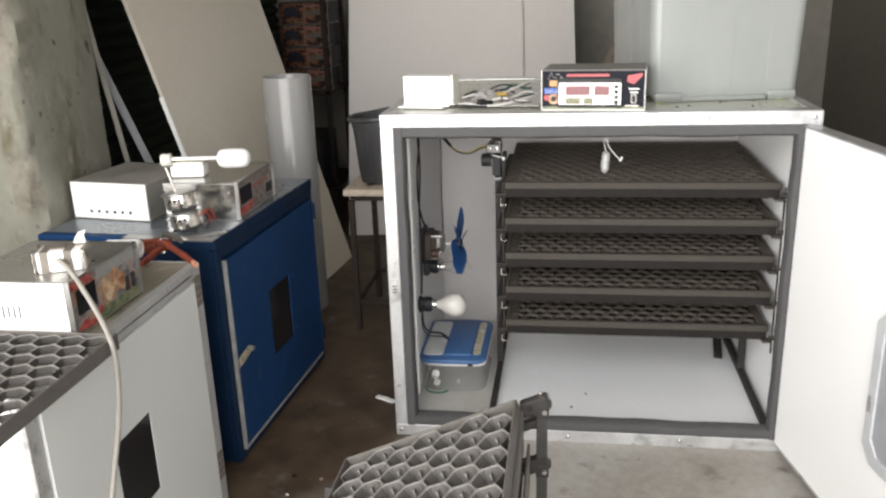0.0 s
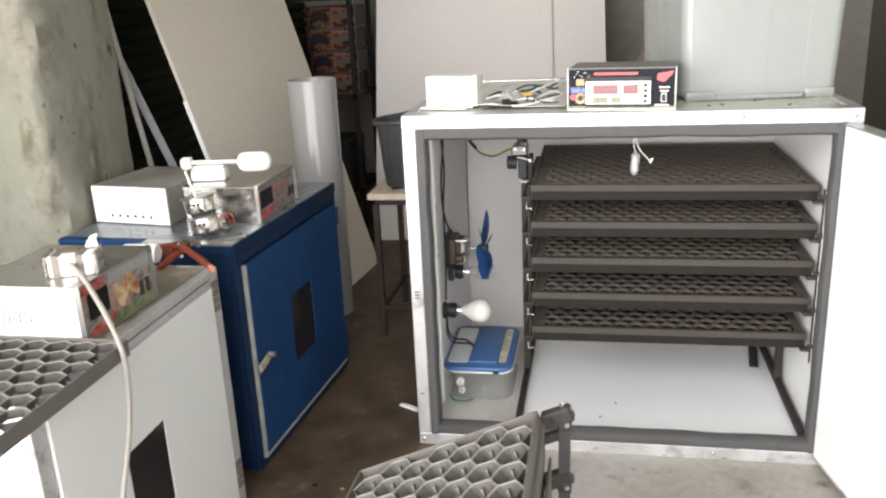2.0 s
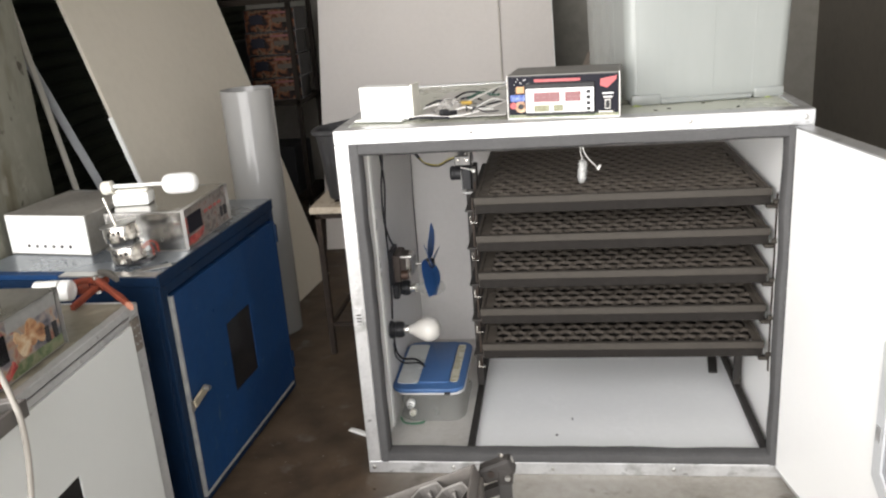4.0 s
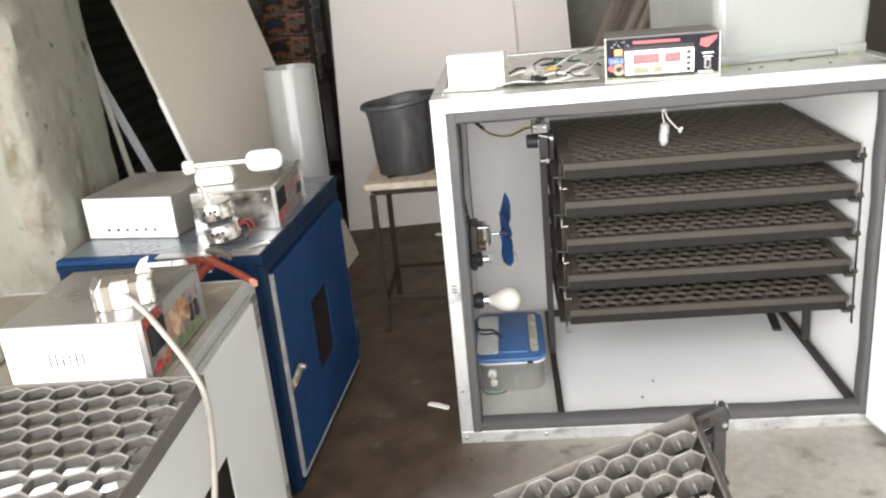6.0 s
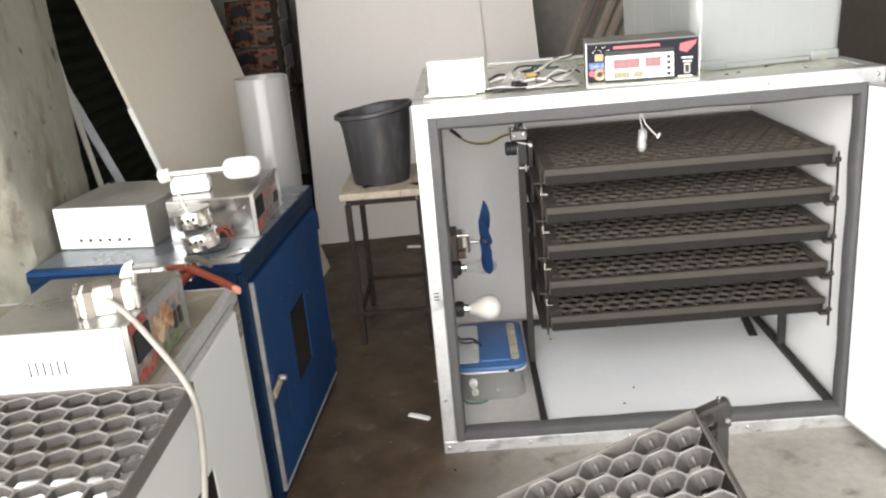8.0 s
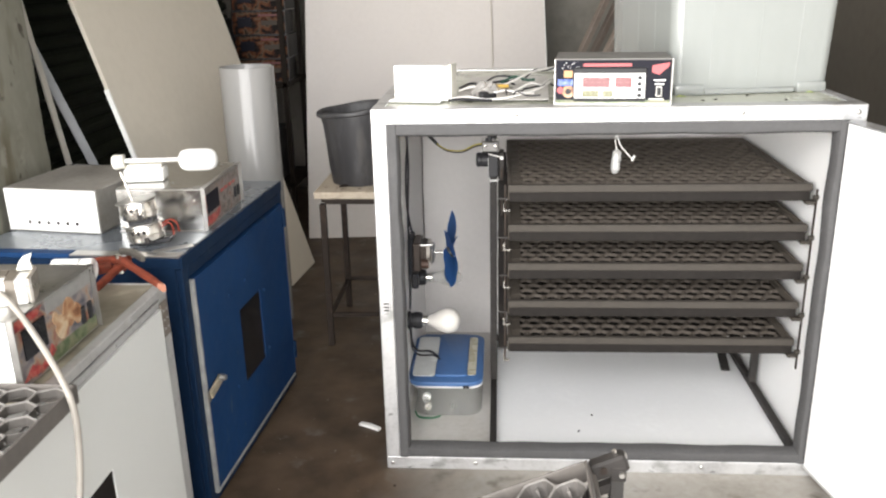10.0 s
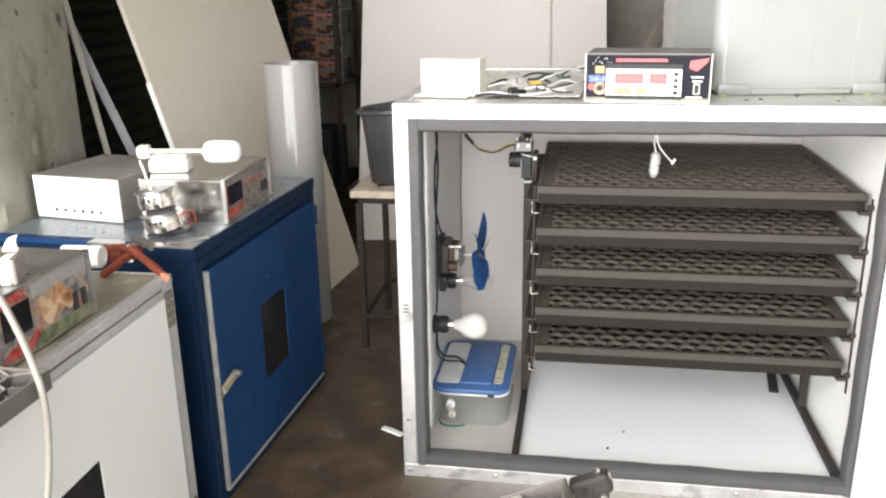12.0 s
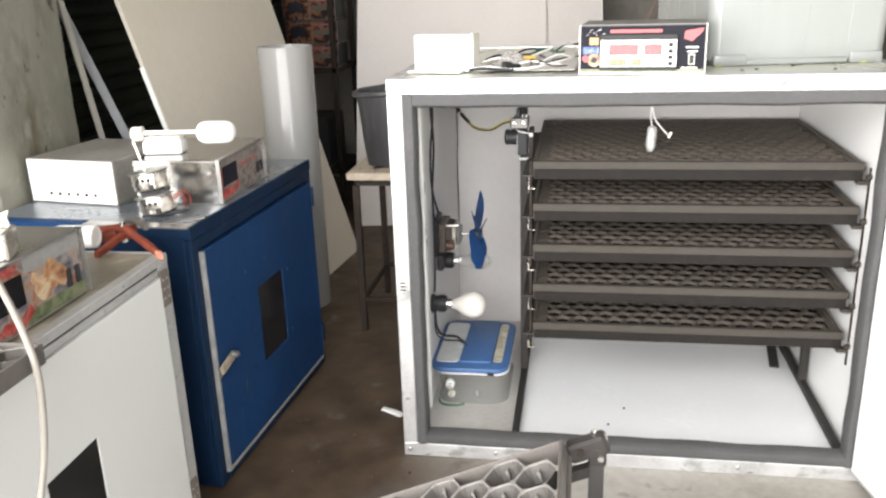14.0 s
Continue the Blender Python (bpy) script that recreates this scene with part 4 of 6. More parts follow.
# ---------------------------------------------------------------- controller boxes
def face_art(t, x0, x1, z0, z1, y, full, shelf_shade=False, muted=False):
    """Printed front sheet with display window, buttons and coloured pictures as plain shapes."""
    w, h = x1 - x0, z1 - z0

    def pl(name, a, b, c, d, m, k=0.0008, label=""):
        part(name, box(x0 + a * w, x0 + b * w, y - k, y, z0 + c * h, z0 + d * h), m, t, label)

    # Stacked boxes: print and lips toned down to hold the shelf's shade.
    if shelf_shade:
        pl("face_sheet", 0, 1, 0, 1, SHADEPR, 0.0008, "dark printed face sheet")
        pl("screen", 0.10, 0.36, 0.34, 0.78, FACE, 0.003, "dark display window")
        pl("red_print", 0.50, 0.86, 0.80, 0.90, mat("shaded_red_print", (0.10, 0.018, 0.014), 0.5, amount=0.8, big=40), 0.0014)
        pl("legend_bar", 0.55, 0.85, 0.40, 0.62, mat("shaded_print", (0.06, 0.05, 0.04), 0.6, spec=0.1), 0.0014)
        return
    if muted:
        pl("face_sheet", 0, 1, 0, 1, GREYPR, 0.0008, "worn grey printed face sheet")
        pl("screen", 0.09, 0.38, 0.34, 0.80, FACE, 0.003, "black display window")
        part("red_print", prism([(x0 + 0.03 * w, z0 + 0.05 * h), (x0 + 0.07 * w, z0 + 0.26 * h), (x0 + 0.30 * w, z0 + 0.24 * h), (x0 + 0.42 * w, z0 + 0.30 * h), (x0 + 0.38 * w, z0 + 0.12 * h), (x0 + 0.20 * w, z0 + 0.03 * h)], y - 0.0014, y), REDPR, t, "red printed shape")
        pl("red_print", 0.04, 0.075, 0.36, 0.78, REDPR, 0.0014)
        for k in range(4):
            pl("legend_bar", 0.46 + 0.11 * k, 0.54 + 0.11 * k, 0.60, 0.68, REDPR, 0.0013)
        for a in (0.82, 0.91):
            part("switch", box(x0 + a * w, x0 + (a + 0.05) * w, y - 0.004, y, z0 + 0.20 * h, z0 + 0.48 * h, 0.001), BPLAS, t, "black rocker switch")
        return
    pl("face_sheet", 0, 1, 0, 1, FACE if full else PRINT, 0.0008, "dark printed face sheet")
    if full:
        pl("grass_strip", 0.0, 1.0, 0.0, 0.07, GREENPR, 0.0012)
        part("screen_bezel", box(x0 + 0.155 * w, x0 + 0.79 * w, y - 0.007, y, z0 + 0.05 * h, z0 + 0.83 * h, 0.002), mat("charcoal_bezel", (0.035, 0.035, 0.036), 0.55, spec=0.2), t, "charcoal screen bezel")
        part("screen_panel", box(x0 + 0.165 * w, x0 + 0.78 * w, y - 0.0082, y - 0.0072, z0 + 0.13 * h, z0 + 0.705 * h), WPLAS, t, "white control panel")
        yy = y - 0.0082

        def sc(name, a, b, c, d, m, k=0.0008):
            part(name, box(x0 + a * w, x0 + b * w, yy - k, yy, z0 + c * h, z0 + d * h, 0.0), m, t)

        sc("display", 0.235, 0.475, 0.38, 0.62, DISP)
        sc("display", 0.52, 0.665, 0.38, 0.62, DISP)
        sc("display", 0.235, 0.38, 0.15, 0.31, DISPG)
        sc("display", 0.415, 0.505, 0.15, 0.31, DISPG)
        for k in range(4):
            for c in (0.415, 0.505, 0.595):
                sc("digit_bar", 0.25 + k * 0.056, 0.285 + k * 0.056, c - 0.012, c - 0.004, SEG, 0.0012)
        for k in range(2):
            for c in (0.415, 0.505, 0.595):
                sc("digit_bar", 0.54 + k * 0.062, 0.58 + k * 0.062, c - 0.012, c - 0.004, SEG, 0.0012)
        for a in (0.25, 0.295, 0.34, 0.425, 0.462):
            for c in (0.175, 0.228, 0.285):
                sc("digit_bar", a, a + 0.026, c - 0.008, c, SEGG, 0.0012)
        for k in range(4):
            part("button", box(x0 + 0.715 * w, x0 + 0.752 * w, yy - 0.003, yy, z0 + (0.56 - k * 0.135) * h, z0 + (0.645 - k * 0.135) * h, 0.0008), BPLAS, t)
        for k in range(4):
            for q in (0, 1):
                sc("legend_bar", 0.535 + k * 0.042, 0.56 + k * 0.042, 0.17 + q * 0.10, 0.20 + q * 0.10, STEEL)
        pl("title_bar", 0.24, 0.66, 0.855, 0.925, REDC, 0.0014, "red printed title bar")
        for k in range(9):
            pl("print_spot", 0.05 + k * 0.018, 0.056 + k * 0.018, 0.80 + 0.13 * math.sin(k * 2.3) ** 2, 0.825 + 0.13 * math.sin(k * 2.3) ** 2, WPLAS, 0.0012)
        pl("sticker", 0.07, 0.145, 0.60, 0.76, ORNG, 0.0014, "orange printed sticker")
        pl("blue_print", 0.015, 0.15, 0.40, 0.56, BLUEPR, 0.0012)
        part("print_disc", cyl((x0 + 0.11 * w, y - 0.0012, z0 + 0.27 * h), (x0 + 0.11 * w, y, z0 + 0.27 * h), 0.0125, n=20), PEACH, t)
        part("print_disc", cyl((x0 + 0.11 * w, y - 0.0018, z0 + 0.27 * h), (x0 + 0.11 * w, y - 0.0011, z0 + 0.27 * h), 0.006, n=16), BPLAS, t)
        part("print_disc", cyl((x0 + 0.04 * w, y - 0.0014, z0 + 0.30 * h), (x0 + 0.04 * w, y, z0 + 0.30 * h), 0.007, n=16), REDC, t)
        part("red_print", prism([(x0 + 0.835 * w, z0 + 0.72 * h), (x0 + 0.90 * w, z0 + 0.66 * h), (x0 + 0.98 * w, z0 + 0.86 * h), (x0 + 0.99 * w, z0 + 0.95 * h), (x0 + 0.84 * w, z0 + 0.88 * h)], y - 0.0014, y), REDC, t, "red printed shape")
        for k, (a, b) in enumerate(((0.855, 0.955), (0.865, 0.945))):
            pl("legend_bar", a, b, 0.52 - k * 0.09, 0.55 - k * 0.09, WPLAS, 0.0013)
        part("socket", box(x0 + 0.875 * w, x0 + 0.93 * w, y - 0.004, y, z0 + 0.16 * h, z0 + 0.40 * h, 0.001), STEEL, t)
        part("switch", box(x0 + 0.885 * w, x0 + 0.92 * w, y - 0.0065, y - 0.0041, z0 + 0.19 * h, z0 + 0.37 * h, 0.001), BPLAS, t, "black rocker switch")
        pl("legend_bar", 0.82, 0.95, 0.08, 0.11, CREAM, 0.0013)
    else:
        pl("grass_strip", 0.36, 1.0, 0.0, 0.20, GREENPR, 0.0012)
        pl("sky_print", 0.40, 1.0, 0.74, 1.0, mat("hazy_print", (0.26, 0.26, 0.25), 0.35, amount=0.8, big=40), 0.0012)
        pl("screen", 0.10, 0.36, 0.34, 0.78, DARKGL, 0.003, "dark display window")
        for a, c, q, e in ((0.55, 0.42, 0.070, 0.19), (0.66, 0.55, 0.075, 0.24), (0.76, 0.44, 0.055, 0.17), (0.49, 0.60, 0.035, 0.10)):
            ring_ = [(x0 + (a + q * math.cos(k * 0.5236) * (1 + 0.12 * math.sin(k * 2.3))) * w, z0 + (c + e * math.sin(k * 0.5236)) * h) for k in range(12)]
            part("peach_print", prism(ring_, y - 0.0016 - 0.0002 * a, y), PEACH, t, "peach coloured printed shape")
        part("red_print", prism([(x0 + 0.04 * w, z0 + 0.06 * h), (x0 + 0.16 * w, z0 + 0.22 * h), (x0 + 0.26 * w, z0 + 0.10 * h), (x0 + 0.40 * w, z0 + 0.30 * h), (x0 + 0.44 * w, z0 + 0.16 * h), (x0 + 0.30 * w, z0 + 0.02 * h)], y - 0.0014, y), REDPR, t, "red printed shape")
        part("red_print", prism([(x0 + 0.02 * w, z0 + 0.80 * h), (x0 + 0.30 * w, z0 + 0.84 * h), (x0 + 0.36 * w, z0 + 0.94 * h), (x0 + 0.06 * w, z0 + 0.95 * h)], y - 0.0014, y), REDPR, t)
        for a in (0.80, 0.90):
            part("switch", box(x0 + a * w, x0 + (a + 0.05) * w, y - 0.004, y, z0 + 0.20 * h, z0 + 0.48 * h, 0.001), BPLAS, t, "black rocker switch")


def controller(label, at, rz, w, d, h, full=True, side="", shell=STEEL, group="controller boxes", shelf_shade=False, muted=False):
    """A folded steel box: base tray, cover and printed front; side names a vented or drilled wall."""
    t = thing("controller_box", label, "controller", at, rz, group)
    part("cover", box(0, w, 0.003, d, 0.003, h, 0.0015), shell, t, "folded steel cover")
    lipmat = BPLAS if shelf_shade else (shell if full else STEEL)
    part("base_plate", box(-0.001, w + 0.001, 0.001, d + 0.001, 0, 0.003), BPLAS if shelf_shade else STEEL, t)
    proud = -0.002 if full else -0.006
    for x in (-0.0012, w - 0.0004):
        part("cover_lip", box(x, x + 0.0016, proud, 0.003, 0.002, h), STEEL if full else lipmat, t)
    part("cover_lip", box(0.001, w - 0.001, proud, 0.003, h - 0.0015, h + 0.0005), lipmat, t)
    face_art(t, 0.002, w - 0.002, 0.003, h - 0.003, 0.002, full, shelf_shade, muted)
    if side == "left_slots":
        part("side_sheet", box(-0.0016, -0.0002, 0.004, d - 0.002, 0.004, h - 0.002), WPLAS, t, "glossy white side sheet")
        for k in range(6):
            part("vent_slot", box(-0.0024, -0.0012, d * 0.56 - 0.027 + k * 0.010, d * 0.56 - 0.0245 + k * 0.010, 0.040, 0.062), BLACK, t)
    if side == "back_holes":
        part("back_sheet", box(0.002, w - 0.002, d, d + 0.0016, 0.003, h - 0.002), WPLAS, t, "glossy white back sheet")
        for k in range(6):
            part("vent_hole", cyl((w * 0.31 - 0.016 + k * 0.0235, d + 0.0012, 0.021), (w * 0.31 - 0.016 + k * 0.0235, d + 0.0024, 0.021), 0.0042, n=10), BLACK, t)
    if side == "left_plain":
        part("side_lip", box(-0.0014, 0.0, 0.002, d - 0.002, h - 0.004, h - 0.001), STEEL, t)
        for y in (0.02, d - 0.02):
            part("screw", cyl((-0.003, y, h - 0.028), (0, y, h - 0.028), 0.0028, n=8), CHROME, t)
    return t


controller("black-faced steel controller box with red displays on the incubator", (0.379, 0.040, H), -6.0, 0.232, 0.15, 0.092, True, shell=mat("grey_enamel", (0.17, 0.163, 0.152), 0.5, spec=0.3, amount=0.5, big=10))
controller("shiny steel controller box with worn print on the blue cabinet", (-0.367, -0.014, 0.5925), 90, 0.26, 0.19, 0.096, False, "left_plain", muted=True, shell=mat("shiny_steel_sheet", (0.44, 0.43, 0.41), 0.17, 0.95, dark=(0.26, 0.25, 0.235), light=(0.55, 0.54, 0.52), big=14, small=90, amount=0.6, bump=0.09))
controller("controller box with glossy white vented side on the grey cabinet", (-0.368, -0.745, 0.5925), 90, 0.225, 0.205, 0.104, False, "left_slots")
controller("steel controller box turned round, white drilled back showing", (-0.597 + 0.04, 0.19, 0.5925), 171, 0.228, 0.225, 0.097, False, "back_holes", shell=mat("dusty_galvanised_steel", (0.27, 0.255, 0.23), 0.5, 0.35, dark=(0.15, 0.135, 0.115), light=(0.36, 0.35, 0.325), big=9, small=80, amount=0.75, bump=0.04))

# ---------------------------------------------------------------- blue cabinet
blue = thing("blue_cabinet", "blue painted incubator cabinet with small dark door window", "cabinet", (-0.364, -0.178, 0), -3.6)
BW, BD, BH = 0.632, 0.462, 0.588
part("body", box(-BD, -0.014, 0, BW, 0.004, BH - 0.02, 0.003), BLUE_D, blue, "blue painted body, its shade in the paint tone")
part("top_sheet", box(-BD, -0.0022, 0.0262, BW - 0.004, BH - 0.0195, BH + 0.004, 0.001), mat("dusty_blue_grey_sheet", (0.19, 0.212, 0.235), 0.28, 0.45, dark=(0.095, 0.11, 0.13), light=(0.28, 0.30, 0.315), big=7, small=60, amount=0.7, bump=0.02), blue, "dusty blue-grey metal top sheet")
part("top_edge", box(-0.0018, 0.002, -0.001, BW + 0.001, BH - 0.024, BH + 0.003, 0.001), BLUE_D, blue)
part("top_edge", box(-BD, -0.235, -0.002, 0.026, BH - 0.007, BH + 0.0048, 0.002), BLUE, blue, "bright blue painted edge")
part("top_edge", box(-BD, -0.235, -0.0015, 0.026, BH - 0.0198, BH - 0.0072), BLUE_D, blue)
part("top_edge", box(-0.2348, -0.0022, -0.002, 0.026, BH - 0.022, BH - 0.0005, 0.001), BLUE_D, blue)
part("top_lip", box(-0.2346, -0.0024, -0.003, 0.026, BH, BH + 0.004, 0.001), STEEL, blue, "worn bare metal lip")
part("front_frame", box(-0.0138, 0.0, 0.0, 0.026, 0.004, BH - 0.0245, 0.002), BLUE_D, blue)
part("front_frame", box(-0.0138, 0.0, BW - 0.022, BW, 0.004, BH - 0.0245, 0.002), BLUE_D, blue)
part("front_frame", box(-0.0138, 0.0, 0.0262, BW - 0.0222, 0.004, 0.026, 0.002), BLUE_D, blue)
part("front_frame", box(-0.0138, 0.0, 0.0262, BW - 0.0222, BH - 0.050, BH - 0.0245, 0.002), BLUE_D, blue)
# the door leaves a hole for its window
wy0, wy1, wz0, wz1 = 0.252, 0.392, 0.185, 0.372
dy0, dy1, dz0, dz1 = 0.036, BW - 0.026, 0.036, BH - 0.056
bdoor = part("door", box(-0.012, 0.006, dy0, wy0, dz0, dz1), BLUE, blue, "royal blue door")
dm = bmesh.new()
dm.from_mesh(bdoor.data)
for a in ((-0.012, 0.006, wy1, dy1, dz0, dz1), (-0.012, 0.006, wy0, wy1, dz0, wz0), (-0.012, 0.006, wy0, wy1, wz1, dz1)):
    box(*a, bm=dm)
bmesh.ops.remove_doubles(dm, verts=dm.verts, dist=1e-5)
dm.to_mesh(bdoor.data)
dm.free()
part("window_pane", box(0.0, 0.004, wy0 + 0.0005, wy1 - 0.0005, wz0 + 0.0005, wz1 - 0.0005), DARKGL, bdoor, "dark glass pane")
TRIM = mat("bare_metal_strip", (0.36, 0.36, 0.34), 0.45, 0.4, dark=(0.16, 0.18, 0.22), light=(0.50, 0.50, 0.48), big=25, amount=0.7)
part("edge_strip", box(-0.004, 0.0075, dy0 - 0.009, dy0, dz0 - 0.009, dz1, 0.001), TRIM, blue, "worn bare metal strip")
part("edge_strip", box(-0.004, 0.0075, dy0, dy1, dz0 - 0.009, dz0 - 0.0005, 0.001), TRIM, blue, "worn bare metal strip")
part("edge_strip", box(-0.004, 0.007, dy1 + 0.0005, dy1 + 0.004, dz0, dz1, 0.001), BLUE, blue)
hb = box(0.0078, 0.016, 0.004, 0.066, -0.011, 0.011, 0.003)
bmesh.ops.rotate(hb, cent=(0, 0.03, 0), matrix=Matrix.Rotation(radians(12), 3, "X"), verts=hb.verts)
bmesh.ops.translate(hb, vec=(0, 0.030, 0.272), verts=hb.verts)
latch = part("latch", hb, mat("worn_cream_metal", (0.36, 0.31, 0.23), 0.5, 0.3, dark=(0.14, 0.15, 0.11), amount=0.8, big=60), blue, "worn cream turn latch")
part("knob", cyl((0.0162, 0.086, 0.284), (0.028, 0.086, 0.284), 0.008, 0.0065, 12), STEEL, latch, smooth=True)
part("latch_plate", box(0.0078, 0.010, 0.024, 0.042, 0.250, 0.276, 0.001), STEEL, blue)
for y, z in ((0.20, 0.43), (0.30, 0.43), (0.42, 0.20), (0.42, 0.36), (0.20, 0.20)):
    part("screw", cyl((0.0055, y, z), (0.0085, y, z), 0.003, n=8), BLUE, blue)
for z in (0.08, 0.47):
    part("hinge", cyl((0.008, dy1 + 0.006, z), (0.008, dy1 + 0.006, z + 0.05), 0.006, n=10), BLUE_D, blue, smooth=True)
for x in (-BD + 0.03, -0.04):
    for y in (0.03, BW - 0.03):
        part("foot", box(x - 0.015, x + 0.015, y - 0.015, y + 0.015, 0.0, 0.0045), BLACK, blue)

# ---------------------------------------------------------------- pale grey cabinet
grey = thing("grey_cabinet", "pale grey sheet incubator cabinet with worn aluminium edges", "cabinet", (-0.338, -0.322, 0))
GD, GW, GH = 0.50, 0.618, 0.59
part("body", box(-GD, -0.012, -GW + 0.004, -0.004, 0.002, GH - 0.006), WHITE, grey, "white sheet body")
part("top_sheet", box(-GD, -0.02, -GW + 0.006, -0.006, GH - 0.0055, GH - 0.001), OLIVETOP, grey, "stained dusty top sheet")
part("top_rail", box(-0.0195, 0.0, -GW, 0.0, GH - 0.0165, GH, 0.0015), ZINC, grey, "dull metal top rail")
# Recessed black strip stands in for the groove's shadow.
part("rail_seam", box(-0.0195, -0.004, -GW + 0.0302, -0.030, GH - 0.0195, GH - 0.0167), BLACK, grey, "black strip for the shade in the seam")
part("frame_rail", box(-0.0195, -0.0006, -GW + 0.0302, -0.0342, GH - 0.0325, GH - 0.0197, 0.001), ZINC, grey, "dull metal frame rail")
part("top_rail", box(-GD, -0.02, -0.0055, 0.0, GH - 0.028, GH, 0.001), ZINC, grey)
part("front_sheet", box(-GD, -0.02, -GW, -GW + 0.0055, GH - 0.028, GH, 0.001), WHITE, grey)
part("corner_post", box(-0.0115, -0.001, -0.034, 0.0, 0.0, GH - 0.0167, 0.001), ZINC, grey, "dull metal corner post")
part("corner_post", box(-0.0115, -0.001, -GW, -GW + 0.03, 0.0, GH - 0.0167, 0.001), ALU, grey, "dull metal corner post")
part("bottom_rail", box(-0.0115, -0.001, -GW + 0.0302, -0.0342, 0.0, 0.025, 0.001), ZINC, grey)
gd0, gd1, gz0, gz1 = -GW + 0.034, -0.040, 0.029, GH - 0.034
gy0, gy1, ga, gb = -0.415, -0.288, 0.225, 0.39
gdoor = part("door", box(-0.0112, 0.003, gd0, gy0, gz0, gz1), GREYSHEET, grey, "pale grey door")
dm = bmesh.new()
dm.from_mesh(gdoor.data)
for a in ((-0.0112, 0.003, gy1, gd1, gz0, gz1), (-0.0112, 0.003, gy0, gy1, gz0, ga), (-0.0112, 0.003, gy0, gy1, gb, gz1)):
    box(*a, bm=dm)
bmesh.ops.remove_doubles(dm, verts=dm.verts, dist=1e-5)
dm.to_mesh(gdoor.data)
dm.free()
part("window_pane", box(-0.002, 0.0015, gy0 + 0.0005, gy1 - 0.0005, ga + 0.0005, gb - 0.0005), DARKGL, gdoor, "dark glass pane")
for z in (0.505, 0.08):
    hp = part("hinge", box(-0.0005, 0.0035, -0.040, -0.011, z - 0.006, z + 0.060, 0.0008), mat("rusty_hinge", (0.17, 0.145, 0.12), 0.55, 0.3, dark=(0.07, 0.055, 0.045), amount=0.8, big=50), grey, "worn rusty hinge")
    for dz in (0.01, 0.027, 0.044):
        for y in (-0.032, -0.019):
            part("screw", cyl((0.003, y, z + dz), (0.0046, y, z + dz), 0.0024, n=8), RIVET, hp)
for z in (0.10, 0.25, 0.36, 0.45):
    part("rivet", lathe([(0.003, 0), (0.0024, 0.0012), (0, 0.0018)], (-0.001, -0.008, z), (1, 0, 0), 8), RIVET, grey)
part("rivet", lathe([(0.003, 0), (0.0024, 0.0012), (0, 0.0018)], (0.0, -0.15, GH - 0.008), (1, 0, 0), 8), RIVET, grey)
part("rivet", lathe([(0.003, 0), (0.0024, 0.0012), (0, 0.0018)], (-0.0006, -0.21, GH - 0.026), (1, 0, 0), 8), RIVET, grey)


# ---------------------------------------------------------------- loose egg trays
def loose_tray(label, m, nx, ny, p, depth, back_clip, turned, stuffs=(TRAY_L, RIM_L)):
    """Far right top corner at the origin; the tray runs to -x and -y."""
    t = thing("egg_tray", label, "egg tray")
    t.matrix_world = m
    r = p / math.sqrt(3)
    wx, wy = (nx + 0.5) * p, r * 2 + (ny - 1) * r * 1.5
    comb = honeycomb(nx, ny, p, depth, -wx - 0.004, -wy - 0.004, turned, 0.66 if turned else 0.90, 0.945 if turned else 0.93, 0.17 if turned else 0.12)
    if turned:
        for v in comb.verts:
            v.co.x, v.co.y = v.co.y, v.co.x
        wx, wy = wy, wx
    part("honeycomb", comb, stuffs, t)
    part("lip", box(-0.0035, 0.0, -wy - 0.008, 0, -0.024, 0.003, 0.001), TRAY_L, t)
    part("lip", box(-wx - 0.008, -wx - 0.0045, -wy - 0.008, 0, -0.024, 0.003, 0.001), TRAY_L, t)
    part("lip", box(-wx - 0.0044, -0.0036, -0.0035, 0, -0.024, 0.003, 0.001), TRAY_L, t)
    part("lip", box(-wx - 0.0044, -0.0036, -wy - 0.008, -wy - 0.0045, -0.024, 0.003, 0.001), TRAY_L, t)
    if back_clip:
        part("corner_peg", cyl((-wx - 0.012, -0.016, -0.01), (-wx - 0.006, -0.016, -0.01), 0.006, n=10), WPLAS, t)
    return t


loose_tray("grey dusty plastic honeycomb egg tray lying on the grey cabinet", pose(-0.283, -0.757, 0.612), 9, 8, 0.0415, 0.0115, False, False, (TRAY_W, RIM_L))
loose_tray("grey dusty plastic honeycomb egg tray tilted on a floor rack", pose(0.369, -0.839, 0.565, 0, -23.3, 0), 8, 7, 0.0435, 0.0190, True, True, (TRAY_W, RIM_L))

# Lower trays get a darker copy of the plastic, standing in for shade.
low = loose_tray("plastic honeycomb egg tray tilted lower on a floor rack, shade in its colour", pose(0.369, -0.839, 0.467, 0, -23.3, 0), 8, 7, 0.0435, 0.025, True, True, (TRAY, RIM))
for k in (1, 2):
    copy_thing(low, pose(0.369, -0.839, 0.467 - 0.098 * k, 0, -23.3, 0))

frk = thing("tray_rack", "black steel floor rack that carries a tilted egg tray", "rack", (0, 0, 0))
part("post", box(0.397, 0.413, -0.838, -0.822, 0.0, 0.556, 0.001), mat("dark_steel_post", (0.040, 0.038, 0.036), 0.5, 0.2, amount=0.6, big=20), frk)
part("post", box(0.397, 0.413, -1.21, -1.194, 0.0, 0.556, 0.001), mat("dark_steel_post", (0.040, 0.038, 0.036), 0.5, 0.2, amount=0.6, big=20), frk)
